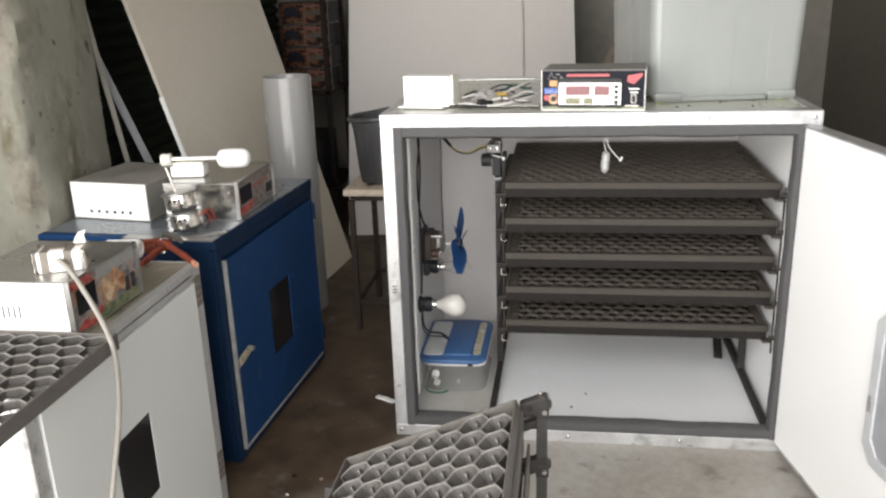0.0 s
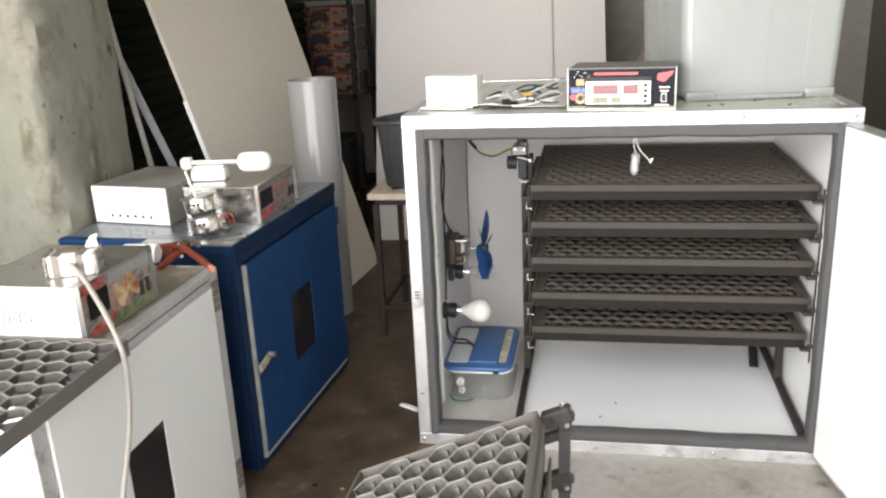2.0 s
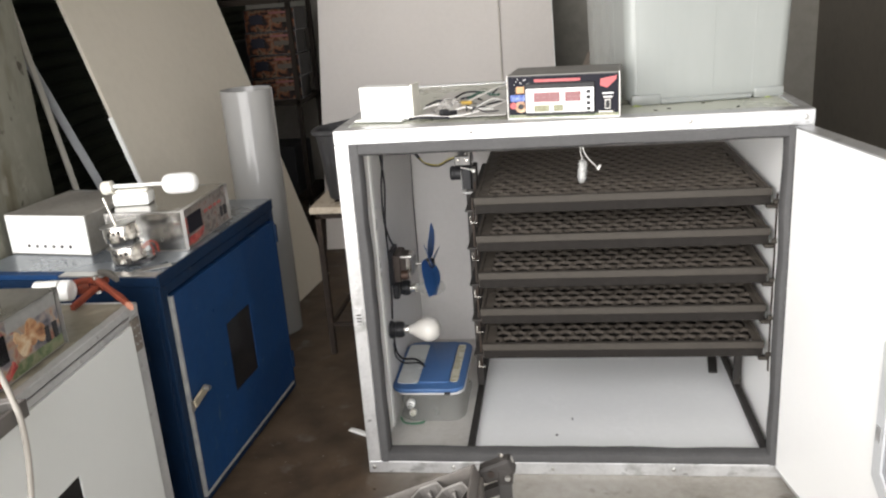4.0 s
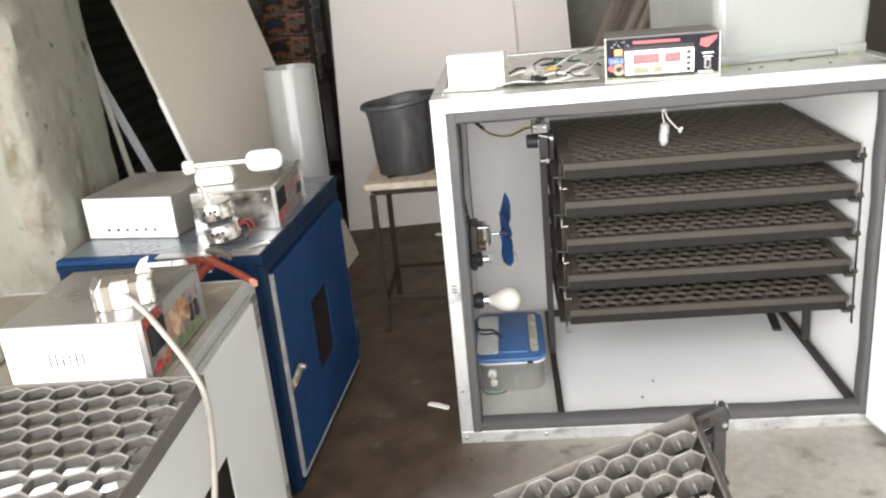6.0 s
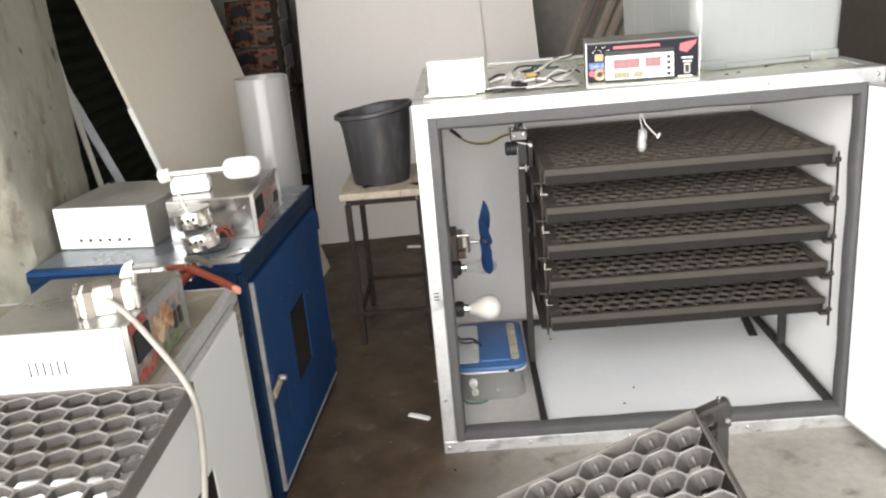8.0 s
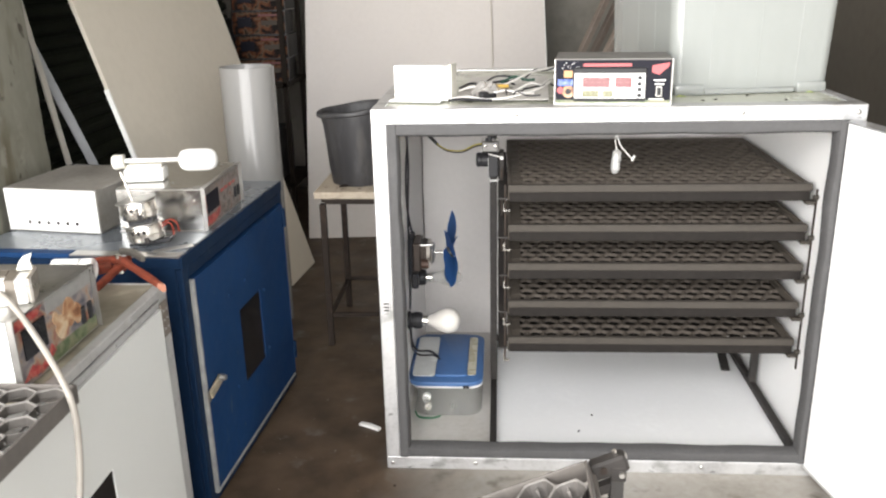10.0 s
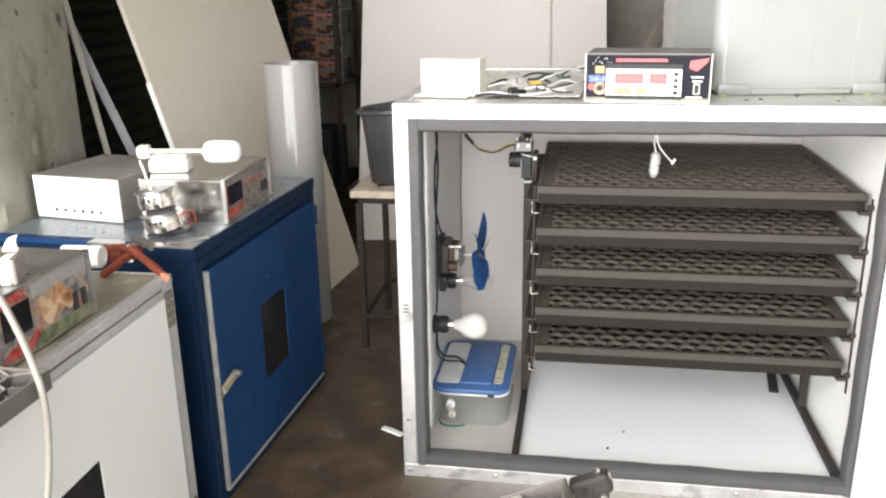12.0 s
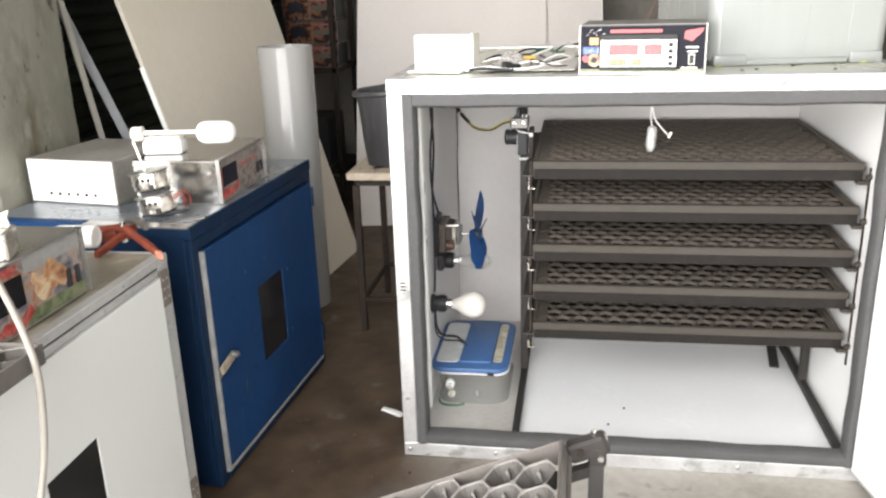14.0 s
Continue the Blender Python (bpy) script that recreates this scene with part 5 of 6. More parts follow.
part("post", box(0.07, 0.086, -0.838, -0.822, 0.0, 0.40, 0.001), mat("dark_steel_post", (0.040, 0.038, 0.036), 0.5, 0.2, amount=0.6, big=20), frk)
part("post", box(0.07, 0.086, -1.21, -1.194, 0.0, 0.40, 0.001), mat("dark_steel_post", (0.040, 0.038, 0.036), 0.5, 0.2, amount=0.6, big=20), frk)
for y in (-0.83, -1.202):
    part("foot_rail", box(0.07, 0.413, y - 0.008, y + 0.008, 0.0, 0.014), BLACK, frk)
    part("cross_bar", beam((0.092, y, 0.395), (0.40, y, 0.528), 0.012), BLACK, frk)
for z in (0.553, 0.455, 0.357, 0.259):
    bk_ = box(-0.020, 0.024, -0.010, 0.010, -0.010, 0.012, 0.003, m=pose(0.394, -0.830, z, 0, -23, 0))
    box(0.396, 0.415, -0.841, -0.819, z - 0.016, z + 0.006, 0.002, bk_)
    br = part("bracket", bk_, BLACK, frk, "black bolted bracket")
    part("bolt", cyl((0.409, -0.845, z - 0.004), (0.409, -0.840, z - 0.004), 0.0035, n=6), STEEL, br)
    part("bolt", cyl((0.404, -0.830, z + 0.012), (0.400, -0.830, z + 0.022), 0.0028, n=6), CHROME, br)
    part("nut", cyl((0.412, -0.828, z + 0.010), (0.410, -0.828, z + 0.017), 0.0050, n=6), STEEL, br)
    part("washer", cyl((0.388, -0.842, z), (0.388, -0.840, z), 0.0045, n=10), RUST, br)
part("side_strip", box(0.374, 0.379, -1.2, -0.846, 0.49, 0.553, 0.001), TRAY_L, frk, "grey plastic side strip")
part("side_strip", box(0.384, 0.388, -1.2, -0.846, 0.43, 0.50, 0.001), TRAY_L, frk, "grey plastic side strip")

# ---------------------------------------------------------------- things on the grey and blue cabinets
ps = thing("plug_adapter", "white plug adapter strapped with bright metal on a controller", "adapter", (-0.414, -0.672, 0.6965), 19)
part("body", box(-0.036, 0.036, -0.026, 0.022, 0, 0.036, 0.004, seg=2), WPLAS, ps, smooth=True)
for x in (-0.043, 0.0362):
    part("strap", box(x, x + 0.0068, -0.0275, 0.024, 0.0, 0.040, 0.003), NICKEL, ps, "bright metal strap")
for x0, x1 in ((-0.029, -0.016), (0.009, 0.022)):
    tp = box(x0, x1, -0.0268, -0.0258, 0.0, 0.0372)
    box(x0, x1, -0.0258, 0.020, 0.0362, 0.0372, bm=tp)
    part("tape_band", tp, mat("brown_tape", (0.15, 0.13, 0.105), 0.5, amount=0.6, big=50), ps, "stained brown tape")
part("tape_band", box(-0.016, 0.009, -0.010, 0.018, 0.0362, 0.0385, 0.001), mat("brown_tape", (0.15, 0.13, 0.105), 0.5), ps, "stained brown tape")
part("tab", prism([(0.020, 0.040), (0.040, 0.040), (0.038, 0.052), (0.042, 0.062), (0.030, 0.058), (0.024, 0.050)], 0.006, 0.012), CREAM, ps)
cab = thing("power_cable", "grey power cable hanging from a plug to the floor", "cable")
part("sheath", tube([(-0.425, -0.682, 0.712), (-0.40, -0.700, 0.718), (-0.365, -0.722, 0.700), (-0.318, -0.755, 0.660), (-0.285, -0.782, 0.628), (-0.272, -0.792, 0.595), (-0.273, -0.795, 0.54), (-0.279, -0.805, 0.47), (-0.284, -0.84, 0.38), (-0.285, -0.88, 0.28), (-0.275, -0.90, 0.15), (-0.265, -0.90, 0.05), (-0.25, -0.91, 0.006), (-0.20, -0.95, 0.005)], 0.0046, 10), CABLE, cab, smooth=True)

wa = thing("plug_adapter", "small white plug lying beside a controller on the grey cabinet", "adapter", (-0.690, -0.640, 0.5895), 12)
part("body", box(-0.030, 0.030, -0.020, 0.020, 0.0, 0.030, 0.005, seg=2), WPLAS, wa, smooth=True)
part("collar", cyl((-0.044, 0.004, 0.014), (-0.030, 0.004, 0.014), 0.008, 0.010, 12), CREAM, wa, smooth=True)
wl = thing("plug_lead", "thin cream lead running from a plug over the cabinet edge", "cable")
part("sheath", tube([(-0.733, -0.645, 0.604), (-0.765, -0.630, 0.616), (-0.795, -0.585, 0.606), (-0.825, -0.545, 0.596), (-0.852, -0.52, 0.57), (-0.856, -0.51, 0.48), (-0.855, -0.50, 0.25), (-0.86, -0.49, 0.006)], 0.0032, 8), CREAM, wl, smooth=True)

tape = thing("adhesive_tube", "white printed roll lying by a clamp on the grey cabinet", "roll", (-0.535, -0.332, 0.5975), 4)
part("sleeve", cyl((0, 0, 0.021), (0.048, 0, 0.021), 0.0205, n=26), WPLAS, tape, smooth=True)
part("cap", lathe([(0.0, 0.050), (0.019, 0.050), (0.0208, 0.052), (0.0208, 0.068), (0.019, 0.071), (0.014, 0.072), (0.013, 0.070), (0.0, 0.070)], (0, 0, 0.021), (1, 0, 0), 26), WPLAS, tape, "white ribbed cap", True)
part("print_bar", box(0.018, 0.026, -0.0213, -0.0190, 0.016, 0.028), BLUEPR, tape)
part("print_bar", box(0.032, 0.036, -0.0213, -0.0190, 0.014, 0.026), BPLAS, tape)

cl = thing("spring_clamp", "orange-red plastic spring clamp lying across both cabinet tops", "clamp", (-0.436, -0.282, 0.5925), 0)


def lever(pts, half):
    """A flat tapered lever through points, its half heights given one by one."""
    bm = bmesh.new()
    rows = []
    for i, (p, h) in enumerate(zip(pts, half)):
        p = Vector(p)
        d = (Vector(pts[min(i + 1, len(pts) - 1)]) - Vector(pts[max(i - 1, 0)])).normalized()
        side = d.cross(Vector((0, 0, 1))).normalized()
        rows.append([bm.verts.new(p + side * (h * u) + Vector((0, 0, v))) for u, v in ((-0.8, -0.006), (0.8, -0.006), (1, -0.002), (1, 0.003), (0.55, 0.006), (-0.55, 0.006), (-1, 0.003), (-1, -0.002))])
    for p, q in zip(rows, rows[1:]):
        for k in range(8):
            bm.faces.new((p[k], p[(k + 1) % 8], q[(k + 1) % 8], q[k]))
    bm.faces.new(rows[0][::-1])
    bm.faces.new(rows[-1])
    return bm


part("jaw_lever", lever([(-0.072, 0.034, 0.014), (-0.05, 0.026, 0.019), (-0.02, 0.012, 0.026), (0.01, -0.008, 0.030), (0.045, -0.040, 0.026), (0.085, -0.072, 0.020), (0.114, -0.096, 0.014)], (0.003, 0.007, 0.010, 0.008, 0.0048, 0.0065, 0.004)), ORANGE, cl, "orange lever and grip", True)
part("jaw_lever", lever([(0.004, 0.028, 0.022), (0.006, 0.006, 0.020), (0.0, -0.03, 0.016), (-0.004, -0.062, 0.010), (-0.006, -0.088, 0.007)], (0.005, 0.009, 0.0055, 0.0065, 0.005)), ORANGE, cl, "orange lever and grip", True)
part("jaw_lever", lever([(-0.080, -0.030, 0.007), (-0.045, -0.018, 0.011), (-0.012, -0.004, 0.014), (0.008, 0.004, 0.014)], (0.004, 0.006, 0.008, 0.009)), ORANGE, cl, "orange lever and grip", True)
part("jaw_pad", box(-0.082, -0.064, 0.026, 0.042, 0.0, 0.012, 0.002), ORANGE, cl)
part("grip_tip", lever([(0.112, -0.0945, 0.014), (0.122, -0.1025, 0.0115)], (0.0052, 0.004)), mat("salmon_rubber", (0.45, 0.20, 0.13), 0.6), cl)
part("jaw_lever", lever([(-0.150, -0.052, 0.010), (-0.110, -0.044, 0.012), (-0.060, -0.026, 0.016), (-0.015, -0.006, 0.020)], (0.004, 0.006, 0.007, 0.009)), ORANGE, cl, "orange lever and grip", True)
part("spring_plate", lever([(-0.010, 0.030, 0.036), (0.020, 0.016, 0.038), (0.048, -0.008, 0.034)], (0.005, 0.007, 0.004)), mat("dull_spring_steel", (0.13, 0.12, 0.105), 0.5, 0.5, amount=0.6, big=40), cl, "worn grey steel plate", True)
part("pivot", cyl((0.0, -0.004, 0.004), (0.0, -0.004, 0.040), 0.006, n=12), CHROME, cl)

mo = thing("gear_motor", "small bright gear motor with a thin shaft on the blue cabinet", "motor", (-0.462, -0.096, 0.5965), 4, ry=-9)
mo.scale = (1.16, 1.0, 1.36)
for z0_ in (0.0, 0.036):
    part("motor_can", lathe([(0.0, z0_ + 0.003), (0.028, z0_ + 0.003), (0.032, z0_ + 0.006), (0.032, z0_ + 0.012), (0.0335, z0_ + 0.0125), (0.0335, z0_ + 0.0145), (0.032, z0_ + 0.015), (0.032, z0_ + 0.024), (0.030, z0_ + 0.028), (0.0, z0_ + 0.029)], (0, 0, 0), n=32), NICKEL, mo, "bright pressed steel can", True)
    part("flange", lathe([(0.0, z0_ + 0.029), (0.035, z0_ + 0.029), (0.036, z0_ + 0.030), (0.035, z0_ + 0.0315), (0.0, z0_ + 0.0315)], (0, 0, 0), n=32), STEEL, mo, smooth=True)
    for q in (-1.95, -1.62, -1.30):
        c_, s_ = math.cos(q), math.sin(q)
        part("vent_slot", cyl((0.0310 * c_, 0.0310 * s_, z0_ + 0.020), (0.0326 * c_, 0.0326 * s_, z0_ + 0.020), 0.0034, n=10), BLACK, mo)
    part("side_band", box(0.006, 0.014, -0.0333, -0.028, z0_ + 0.004, z0_ + 0.012), BLACK, mo)
part("spacer", box(-0.020, 0.024, -0.015, 0.015, 0.0315, 0.038), BPLAS, mo)
part("shaft", cyl((-0.006, 0, 0.067), (-0.012, 0.002, 0.112), 0.0028, n=10), NICKEL, mo, smooth=True)
part("lead", tube([(0.030, 0.004, 0.022), (0.046, 0.008, 0.027), (0.058, 0.004, 0.021), (0.062, -0.006, 0.008)], 0.0011, 6), mat("red_wire", (0.22, 0.030, 0.015), 0.6, spec=0.2), mo, smooth=True)
part("lead", tube([(0.030, 0.0, 0.018), (0.044, 0.004, 0.023), (0.052, -0.004, 0.016), (0.053, -0.012, 0.006)], 0.0011, 6), mat("red_wire", (0.22, 0.030, 0.015), 0.6, spec=0.2), mo, smooth=True)
part("foot", box(-0.030, 0.046, -0.016, 0.018, -0.003, 0.003, 0.001), BPLAS, mo)
sc = thing("metal_scrap", "flat bright metal offcut on the blue cabinet edge", "offcut", (-0.40, -0.135, 0.5925), 34)
part("sheet", prism([(-0.035, 0), (0.045, 0), (0.045, 0.0015), (-0.035, 0.0015)], -0.009, 0.012), STEEL, sc)

fs = thing("float_switch", "white plastic float switch lying on a steel controller", "float switch", (-0.515, 0.062, 0.6890), 8)
part("base", box(-0.046, 0.040, -0.020, 0.030, 0, 0.030, 0.006, seg=2), WPLAS, fs, smooth=True)
part("cover", box(-0.040, 0.036, -0.012, 0.026, 0.030, 0.038, 0.003), CREAM, fs, smooth=True)
part("arm", cyl((-0.052, -0.004, 0.046), (0.078, -0.006, 0.046), 0.0052, 0.0042, 12), WPLAS, fs, smooth=True)
part("pivot_nut", lathe([(0.006, -0.012), (0.015, -0.012), (0.017, -0.004), (0.015, 0.004), (0.016, 0.012), (0.008, 0.014)], (-0.056, -0.004, 0.044), (1, 0, 0.1), 10), CREAM, fs)
part("float", lathe([(0, 0), (0.010, 0.001), (0.018, 0.005), (0.0225, 0.012), (0.0245, 0.022), (0.0245, 0.062), (0.0225, 0.072), (0.018, 0.079), (0.010, 0.083), (0, 0.084)], (0.074, -0.006, 0.044), (1, 0, 0), 26), WPLAS, fs, "smooth white capsule float", True)

# ---------------------------------------------------------------- on top of the incubator
wb = thing("white_switch_box", "plain white carton box standing on the incubator", "box", (0.036, 0.130, H), -12)
part("carton", box(0, 0.122, 0, 0.045, 0, 0.074, 0.0015), WPLAS, wb)
part("flap", box(0.121, 0.128, 0.006, 0.050, 0.0, 0.077, 0.001), CREAM, wb)
part("flap", box(-0.004, 0.112, -0.030, -0.0005, 0.0, 0.004, 0.001), WPLAS, wb)

paper = thing("grey_card", "creased grey card under a heap of wires", "card", (0.17, 0.10, H - 0.0025), -3)
def sheet_mesh(w, d, amp, seedv):
    """A creased sheet with an upper and an under side."""
    bm = bmesh.new()
    nx, ny = 12, 14
    sides = []
    for drop in (0.0, 0.0012):
        sides.append([[bm.verts.new((w * i / nx, d * j / ny, 0.0035 - drop + amp * (0.5 + 0.5 * noise.noise(Vector((i * 0.35 + seedv, j * 0.3, 1)))))) for i in range(nx + 1)] for j in range(ny + 1)])
    for g in sides:
        for j in range(ny):
            for i in range(nx):
                bm.faces.new((g[j][i], g[j][i + 1], g[j + 1][i + 1], g[j + 1][i]))
    up, low_ = sides
    for i in range(nx):
        for j in (0, ny):
            bm.faces.new((up[j][i], up[j][i + 1], low_[j][i + 1], low_[j][i]))
    for j in range(ny):
        for i in (0, nx):
            bm.faces.new((up[j][i], up[j + 1][i], low_[j + 1][i], low_[j][i]))
    return bm


part("sheet", sheet_mesh(0.20, 0.42, 0.005, 0.0), mat("grey_card", (0.60, 0.58, 0.55), 0.8, amount=0.5, big=12), paper)


def wire(label, pts, r, m):
    t = thing("loose_wire", label, "wire", group="wires on the incubator")
    part("strand", tube([(x, y, H + 0.006 + 0.6 * z) for x, y, z in pts], r, 6), m, t, smooth=True)
    return t


wire("bent white wire lying on the incubator", [(0.165, 0.075, 0.006), (0.20, 0.07, 0.012), (0.235, 0.06, 0.006), (0.275, 0.075, 0.005), (0.32, 0.11, 0.014), (0.36, 0.17, 0.022), (0.385, 0.24, 0.03)], 0.0021, WIREW)
wire("bent white wire lying on the incubator", [(0.175, 0.17, 0.012), (0.20, 0.18, 0.022), (0.225, 0.19, 0.020), (0.235, 0.17, 0.012)], 0.0021, WIREW)
wire("white wire arched over the heap", [(0.27, 0.20, 0.02), (0.31, 0.26, 0.038), (0.345, 0.33, 0.048), (0.40, 0.40, 0.052)], 0.0024, WIREW)
wire("thin white wire looped on the incubator", [(0.30, 0.16, 0.012), (0.335, 0.20, 0.03), (0.36, 0.22, 0.018), (0.37, 0.27, 0.02), (0.40, 0.34, 0.03)], 0.0017, WIREW)
wire("black looped wire on the incubator", [(0.235, 0.30, 0.018), (0.26, 0.34, 0.03), (0.30, 0.33, 0.028), (0.29, 0.29, 0.02), (0.25, 0.285, 0.018)], 0.0024, BPLAS)
wire("black wire in the heap", [(0.32, 0.30, 0.02), (0.35, 0.38, 0.045), (0.37, 0.42, 0.035), (0.39, 0.37, 0.05), (0.41, 0.43, 0.055)], 0.0022, BPLAS)
wire("dark green wire in the heap", [(0.27, 0.27, 0.02), (0.30, 0.30, 0.035), (0.33, 0.30, 0.022), (0.345, 0.27, 0.03)], 0.0030, WIREG)
wire("black flat lead on the incubator", [(0.16, 0.055, 0.004), (0.185, 0.05, 0.010), (0.215, 0.055, 0.006), (0.25, 0.05, 0.004)], 0.0030, BPLAS)
wire("black lead on the incubator", [(0.175, 0.22, 0.010), (0.20, 0.235, 0.024), (0.225, 0.235, 0.02)], 0.0028, BPLAS)
for k in range(9):
    rw_ = random.Random(40 + k)
    x, y = rw_.uniform(0.18, 0.34), rw_.uniform(0.09, 0.36)
    turn_, long_ = rw_.uniform(-0.5, 1.4), rw_.uniform(0.05, 0.11)
    pts = [(x + long_ * u * math.cos(turn_) + 0.012 * math.sin(5 * u + k), y + long_ * u * math.sin(turn_) + 0.012 * math.cos(4 * u + k), 0.006 + 0.022 * math.sin(math.pi * u) * rw_.random()) for u in (0, 0.25, 0.5, 0.75, 1.0)]
    shade = (BPLAS, WIREW, BPLAS, CABLE)[k % 4]
    wire({BPLAS: "short black wire end in the heap", WIREW: "short white wire end in the heap", CABLE: "short grey wire end in the heap"}[shade], pts, (0.0022, 0.0018, 0.0016)[k % 3], shade)
bag = thing("plastic_bag", "crumpled clear plastic bag among loose wires", "plastic bag", (0.245, 0.19, H + 0.003), 24)
bg = bmesh.new()
for side in (0, 1):
    grid = [[bg.verts.new((0.10 * i / 9 - 0.05, 0.085 * j / 8 - 0.04, (0.004 if side else 0.0) + side * 0.030 * math.sin(math.pi * i / 9) * math.sin(math.pi * j / 8) * (0.6 + 0.6 * noise.noise(Vector((i * 0.55, j * 0.5, 7)))))) for i in range(10)] for j in range(9)]
    for j in range(8):
        for i in range(9):
            bg.faces.new((grid[j][i], grid[j][i + 1], grid[j + 1][i + 1], grid[j + 1][i]))
part("film", bg, mat("clear_film", (0.62, 0.60, 0.57), 0.2, amount=0.3, bump=0.0, trans=0.3, alpha=0.55), bag)
plug = thing("black_plug", "small black connector on the incubator top", "connector", (0.232, 0.11, H + 0.003), 30)
part("shell", box(-0.010, 0.010, -0.008, 0.008, 0, 0.016, 0.003), BPLAS, plug)
part("tail", cyl((0.010, 0, 0.006), (0.030, 0.004, 0.005), 0.005, n=10), BPLAS, plug)
yc = thing("yellow_connector", "small yellow wire connector in the heap", "connector", (0.272, 0.20, H + 0.010), 15)
part("cone", cyl((-0.012, 0, 0.006), (0.014, 0, 0.008), 0.007, 0.004, 10), mat("yellow_plastic", (0.50, 0.33, 0.07), 0.4), yc, smooth=True)

# big milky plastic bin on the incubator
binn = thing("storage_bin", "large milky translucent plastic bin standing on the incubator", "storage bin", (0.640, 0.160, H - 0.003), 7.5)
BX, BY, BT = 0.347, 0.49, 0.46
bb = bmesh.new()
lo, hi = frustum(0.0, BX, 0.0, BY, 0.010, -0.014, BX + 0.014, -0.014, BY + 0.014, BT, bb)
bb.faces.new(lo)
bmesh.ops.bevel(bb, geom=[e for e in bb.edges if abs(e.verts[0].co.z - e.verts[1].co.z) > 0.05], offset=0.024, segments=5, affect="EDGES", profile=0.5)
bmesh.ops.solidify(bb, geom=bb.faces[:], thickness=-0.003)
part("tub", bb, MILKY, binn, "milky tub", True)
for a in ((-0.024, BX + 0.024, -0.026, -0.016), (-0.024, BX + 0.024, BY + 0.016, BY + 0.026), (-0.026, -0.016, -0.0158, BY + 0.0158), (BX + 0.016, BX + 0.026, -0.0158, BY + 0.0158)):
    part("rim", box(*a, BT - 0.022, BT + 0.004, 0.003), MILKY, binn)
part("bottom_flange", box(0.07, BX - 0.075, -0.009, 0.004, 0.0012, 0.014, 0.003), MILKY, binn, smooth=True)
for x in (0.020, 0.080, 0.185, 0.270):
    part("rib", beam((x, -0.0012, 0.018), (x + (x - BX / 2) * 0.08, -0.0142, BT - 0.022), 0.004, 0.005, 0.0015), MILKY, binn)
for y in (0.12, 0.25, 0.38):
    part("rib", beam((-0.0012, y, 0.012), (-0.0142, y, BT - 0.022), 0.004, 0.005, 0.0015), MILKY, binn)
for x in (0.038, BX - 0.038):
    for y in (0.020, BY - 0.020):
        part("foot", box(x - 0.034, x + 0.034, y - 0.028, y + 0.020, 0.0, 0.024, 0.006, seg=2), MILKY, binn, smooth=True)
for x, y, s in ((0.655, 0.148, 0.012), (0.945, 0.196, 0.012)):
    lm = thing("lime_stain", "yellow-green lime crust on the incubator top", "stain", (x, y, H - 0.0028), x * 300, group="lime crusts")
    g = bmesh.new()
    rimv = [g.verts.new((s * (1 + 0.4 * math.sin(k * 2.1)) * math.cos(k * 0.628), s * (0.6 + 0.3 * math.cos(k * 1.7)) * math.sin(k * 0.628), 0.0003)) for k in range(10)]
    top = g.verts.new((0, 0, 0.004))
    for k in range(10):
        g.faces.new((rimv[k], rimv[(k + 1) % 10], top))
    part("crust", g, LIME, lm)
for x, y in ((0.72, 0.10), (0.80, 0.155), (0.86, 0.085), (0.69, 0.085)):
    d = thing("dirt_speck", "dark speck of dirt on the incubator top", "speck", (x, y, H - 0.0029), x * 700, group="dirt specks")
    part("grain", prism([(-0.004, 0), (0.005, 0), (0.003, 0.0015), (-0.002, 0.002)], -0.002, 0.002), DARKW, d)

# ---------------------------------------------------------------- behind: boards, pipe, bench, bucket, shelf
board = thing("leaning_board", "tall beige fibre board leaning against the partition", "board", (-0.535, 1.055, 0), -5.6, ry=-16.6)
part("sheet", box(-0.006, 0.006, -0.50, 0.42, 0, 1.98, 0.001), BOARD, board)
part("edge_strip", box(-0.007, 0.0068, -0.506, -0.5002, 0, 0.86), WPLAS, board, "pale board edge")
for x0, y0, x1, y1, z1_, w in ((-0.858, 0.536, -0.943, 0.281, 1.60, 0.018), (-0.744, 0.705, -1.158, 0.316, 1.72, 0.024)):
    st = thing("white_strip", "thin white plastic trim strip leaning behind the pillar", "trim strip", group="leaning strips")
    # White strips toned grey and cream; the shade behind the pillar is in them.
    part("strip", beam((x0, y0, 0), (x1, y1, z1_), w, 0.006, 0.001, spin=90), mat("shaded_grey_trim", (0.36, 0.37, 0.38), 0.5, spec=0.3, amount=0.5, big=6) if w > 0.02 else mat("shaded_cream_trim", (0.46, 0.44, 0.39), 0.5, spec=0.3, amount=0.5, big=6), st)

p1 = thing("pale_sheet", "large pale sheet leaning back behind the stool", "sheet", (-0.585, 1.80, 0), 5, rx=-22)
part("sheet", box(0, 0.845, 0, 0.012, 0, 2.44, 0.001), PANEL, p1)
part("edge", box(0.8452, 0.8485, 0.0005, 0.0115, 0, 2.44), BOARD, p1)
p2 = thing("pale_sheet", "pale sheet leaning behind another sheet", "sheet", (-0.587, 1.824, 0), 5, rx=-22)
part("sheet", box(0.40, 1.093, 0, 0.012, 0, 2.44, 0.001), PANEL, p2)
part("edge", box(1.0932, 1.097, 0.0005, 0.0115, 0, 2.44), WPLAS, p2)

pp = thing("plastic_pipe", "wide grey plastic drain pipe standing on the floor", "pipe", (-0.525, 0.905, 0))
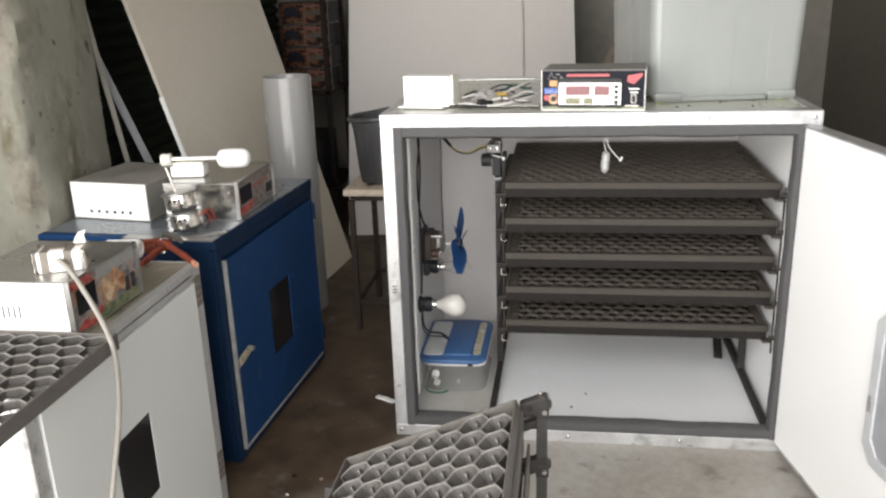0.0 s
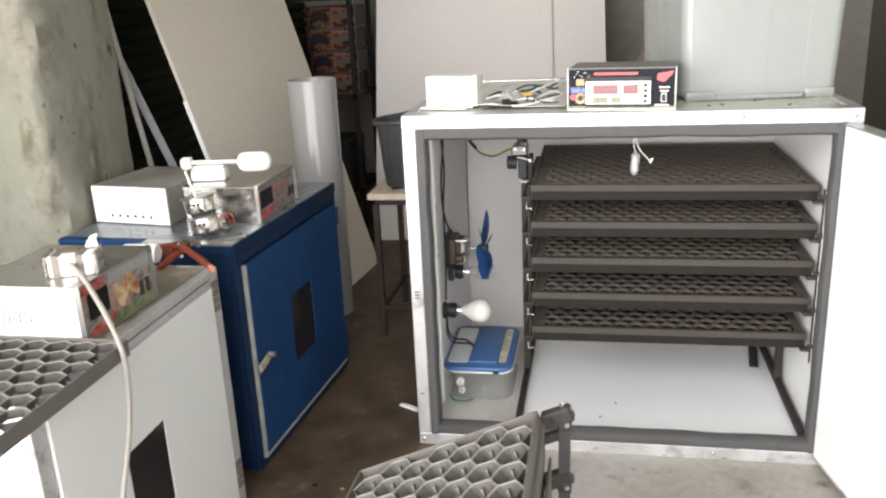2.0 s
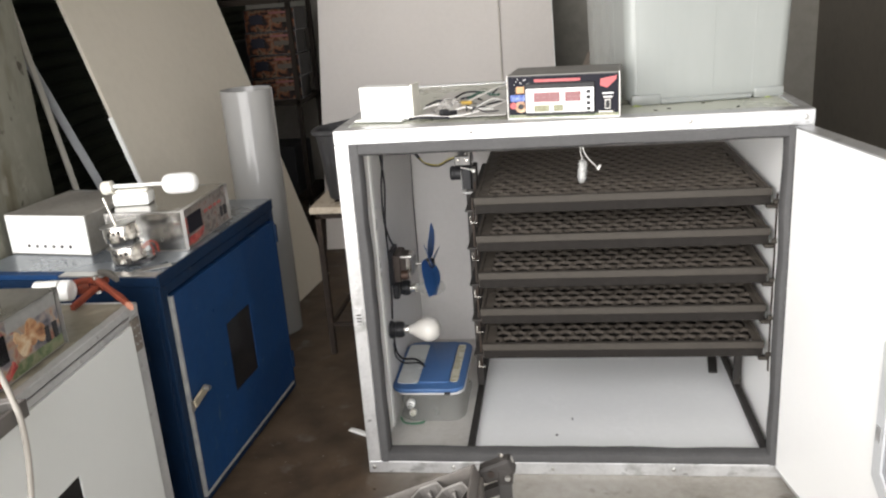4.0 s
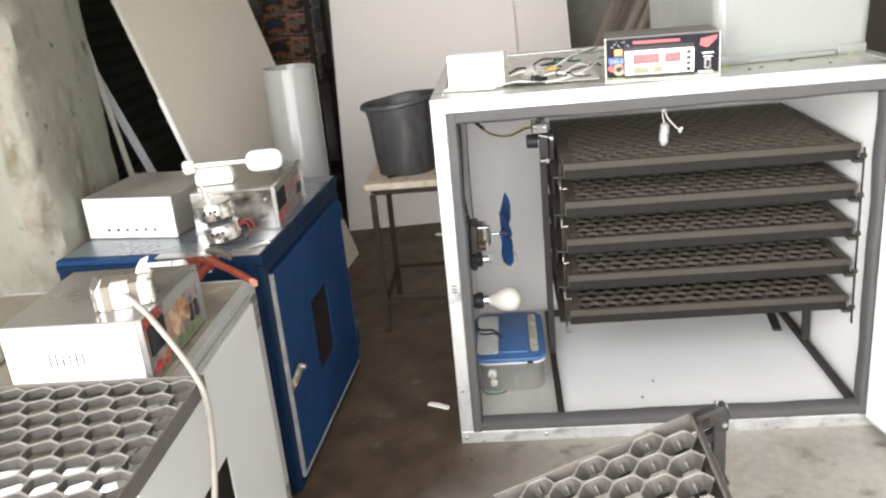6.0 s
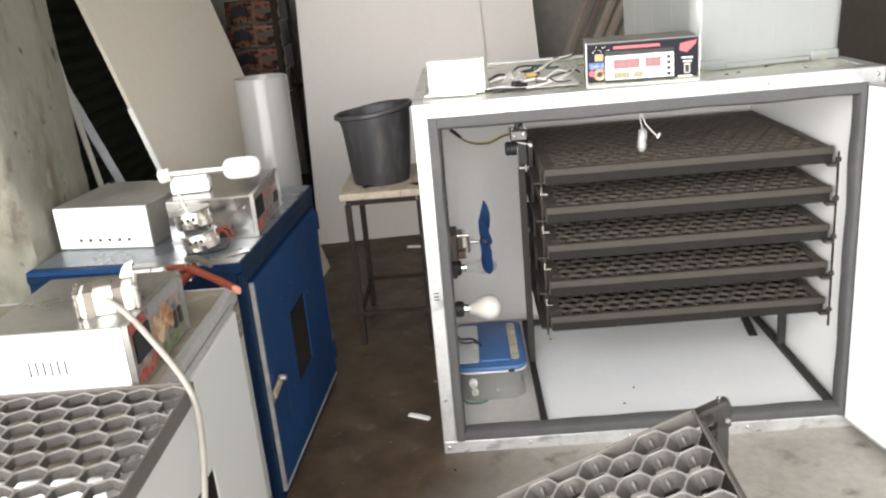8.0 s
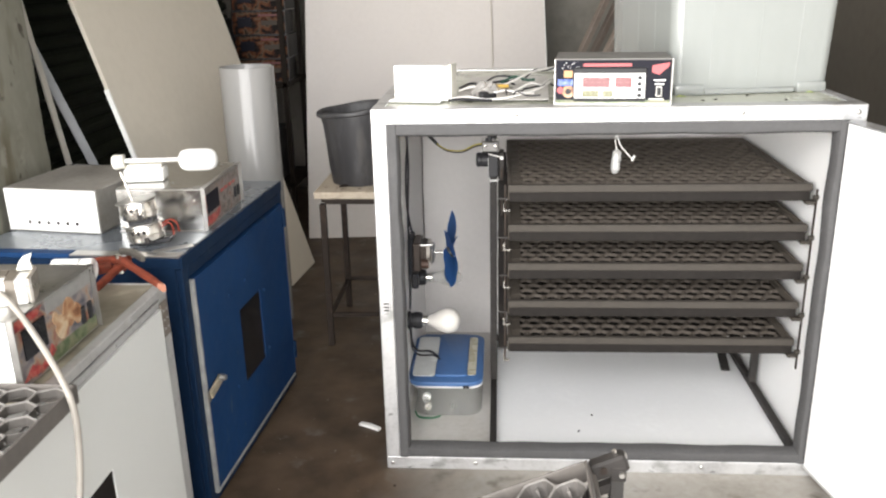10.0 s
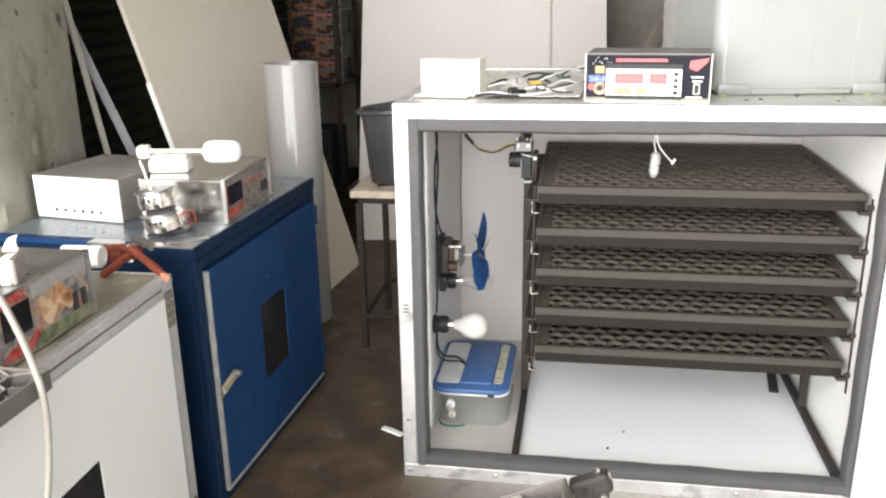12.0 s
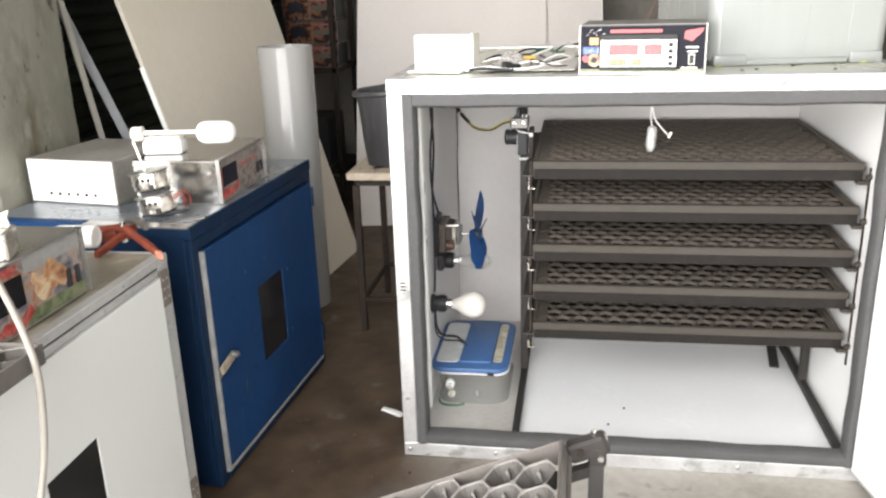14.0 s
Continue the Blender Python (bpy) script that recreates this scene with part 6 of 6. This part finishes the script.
part("wall", lathe([(0.0785, 0), (0.084, 0), (0.084, 0.848), (0.083, 0.850), (0.0795, 0.850), (0.0785, 0.848), (0.0785, 0)], (0, 0, 0), n=40), PVC, pp, smooth=True)

bench = thing("stool", "small steel stool with a worn wooden top", "stool", (-0.285, 0.66, 0))
part("top", box(0, 0.262, 0, 0.37, 0.483, 0.505, 0.003), WOOD, bench, "worn pale wooden top")
for y in (0.028, 0.352):
    part("apron", box(0.0292, 0.2308, y - 0.008, y + 0.008, 0.463, 0.4825, 0.001), RUST, bench)
    part("stretcher", box(0.0292, 0.2308, y - 0.006, y + 0.006, 0.098, 0.110, 0.001), RUST, bench)
    for x in (0.020, 0.240):
        part("leg", box(x - 0.009, x + 0.009, y - 0.0092, y + 0.0092, 0, 0.4628, 0.001), RUST, bench, "rusty steel leg")
for x in (0.020, 0.240):
    part("stretcher", box(x - 0.006, x + 0.006, 0.038, 0.342, 0.092, 0.104, 0.001), RUST, bench)
    part("apron", box(x - 0.007, x + 0.007, 0.038, 0.342, 0.463, 0.4824, 0.001), RUST, bench)

bk = thing("bucket", "worn black rubber bucket on the stool", "bucket", (-0.165, 0.815, 0.5055))


def bucket_ring(prof):
    """A turned bucket piece, fluted, with its mouth tilted and pulled out to a lip."""
    bm = lathe(prof, (0, 0, 0), n=72)
    for v in bm.verts:
        ang = math.atan2(v.co.y, v.co.x)
        if 0.01 < v.co.z < 0.2:
            flute = 0.0022 * max(0.0, math.cos(9 * ang)) ** 6
            v.co.x += flute * math.cos(ang)
            v.co.y += flute * math.sin(ang)
        lipout = 0.010 * max(0, math.cos(ang - math.pi * 0.93)) ** 6 * (v.co.z > 0.195)
        if v.co.z > 0.18:
            v.co.z += 0.115 * v.co.x + 0.001 * math.sin(5 * ang)
        v.co.x += lipout * math.cos(ang)
        v.co.y += lipout * math.sin(ang)
    return bm


part("tub", bucket_ring([(0.0, 0.006), (0.083, 0.006), (0.089, 0.05), (0.104, 0.215), (0.106, 0.222), (0.1085, 0.222), (0.1085, 0.214), (0.106, 0.19), (0.100, 0.12), (0.094, 0.05), (0.088, 0.0), (0.0, 0.0)]), BUCKET, bk, "streaked tub", True)
part("rim", bucket_ring([(0.1042, 0.2222), (0.107, 0.227), (0.112, 0.2305), (0.118, 0.2285), (0.120, 0.2235), (0.1195, 0.218), (0.114, 0.215), (0.1087, 0.2155)]), BUCKET, bk, "thick rolled rim", True)
for x, y, r in ((-0.20, 0.73, 0.02), (-0.05, 0.715, 0.03), (-0.225, 0.78, 0.014)):
    rb = thing("wood_chip", "brown splinter of bark on the stool top", "splinter", (x, y, 0.5052), x * 800, group="stool splinters")
    part("chip", prism([(-r, 0), (r, 0), (r * 0.8, 0.004), (0, 0.007), (-r * 0.7, 0.003)], -0.005, 0.005), DARKW, rb)

# shelf with a pile of finished controllers
sh = thing("storage_shelf", "dark wooden storage shelf in deep shade", "shelf", (-1.14, 1.86, 0))
# Upper boards are added further forward to shade the stacked boxes.
for z, y in ((0.22, 0.0), (0.66, 0.0), (1.10, -0.16), (1.52, -0.16)):
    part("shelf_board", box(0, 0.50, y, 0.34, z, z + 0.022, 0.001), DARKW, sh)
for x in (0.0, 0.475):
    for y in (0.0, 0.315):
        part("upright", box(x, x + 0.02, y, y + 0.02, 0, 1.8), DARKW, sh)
# Near-black shells and dark print put the shade into the boxes' colours.
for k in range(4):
    controller("steel controller box with orange print stacked on the shelf", (-0.865 + 0.006 * (k % 2), 1.875, 0.6825 + k * 0.099), 4 - 3 * (k % 2), 0.225, 0.19, 0.097, False, group="stacked controller boxes", shell=mat("shelf_shade_sheet", (0.012, 0.011, 0.010), 0.6, spec=0.08, amount=0.5), shelf_shade=True)
for k, (x, z, w, hh, m) in enumerate(((0.05, 0.2425, 0.18, 0.16, DARKW), (0.26, 0.2425, 0.17, 0.22, BPLAS), (0.03, 0.6825, 0.19, 0.26, BPLAS))):
    cb = thing("dark_carton", "dusty dark carton on the shelf in shade", "carton", (-1.14 + x, 1.89, z), group="shelf cartons")
    part("carton", box(0, w, 0, 0.26, 0, hh, 0.003), m, cb)
    part("flap", box(0.004, w - 0.004, 0.004, 0.126, hh, hh + 0.003), m, cb)

for k in range(6):
    tb_ = thing("steel_tube", "brown primed square steel tube leaning at the wall", "steel tube", group="leaning steel tubes")
    part("tube", beam((0.27 + 0.045 * k, 1.98 + 0.01 * (k % 2), 0.0), (1.12 + 0.075 * k, 2.55 + 0.02 * (k % 2), 1.75), 0.028, 0.028, 0.002), mat("brown_primer", (0.26, 0.215, 0.18), 0.6, 0.2, dark=(0.12, 0.09, 0.075), amount=0.7, isl=0.35), tb_)

# ---------------------------------------------------------------- bits on the floor
s1 = thing("plastic_offcut", "short white plastic offcut lying on the floor", "offcut", (-0.07, 0.187, 0.0), -28)
part("strip", prism([(-0.032, 0), (0.032, 0), (0.030, 0.006), (0.0, 0.008), (-0.030, 0.005)], -0.006, 0.006), WPLAS, s1)
s2 = thing("white_strip", "long thin white strip lying on the floor", "trim strip", (0.02, 1.62, 0.0), -10)
part("strip", box(-0.20, 0.30, -0.008, 0.008, 0, 0.008, 0.001), WPLAS, s2)
random.seed(4)
for k in range(14):
    x, y = random.uniform(-0.32, 1.0), random.uniform(-0.9, -0.02)
    if k > 7:
        x, y = random.uniform(-0.34, -0.03), random.uniform(-0.6, 1.3)
    sz = random.uniform(0.003, 0.008)
    cr = thing("floor_chip", "small pale chip of debris on the concrete", "debris", (x, y, 0), random.uniform(0, 180), group="floor debris")
    part("chip", prism([(-sz, 0), (sz, 0), (sz * 0.6, sz * 0.5), (-sz * 0.5, sz * 0.6)], -sz * 0.6, sz * 0.6), random.choice((DUST, CARD, DARKW, DUST)), cr)
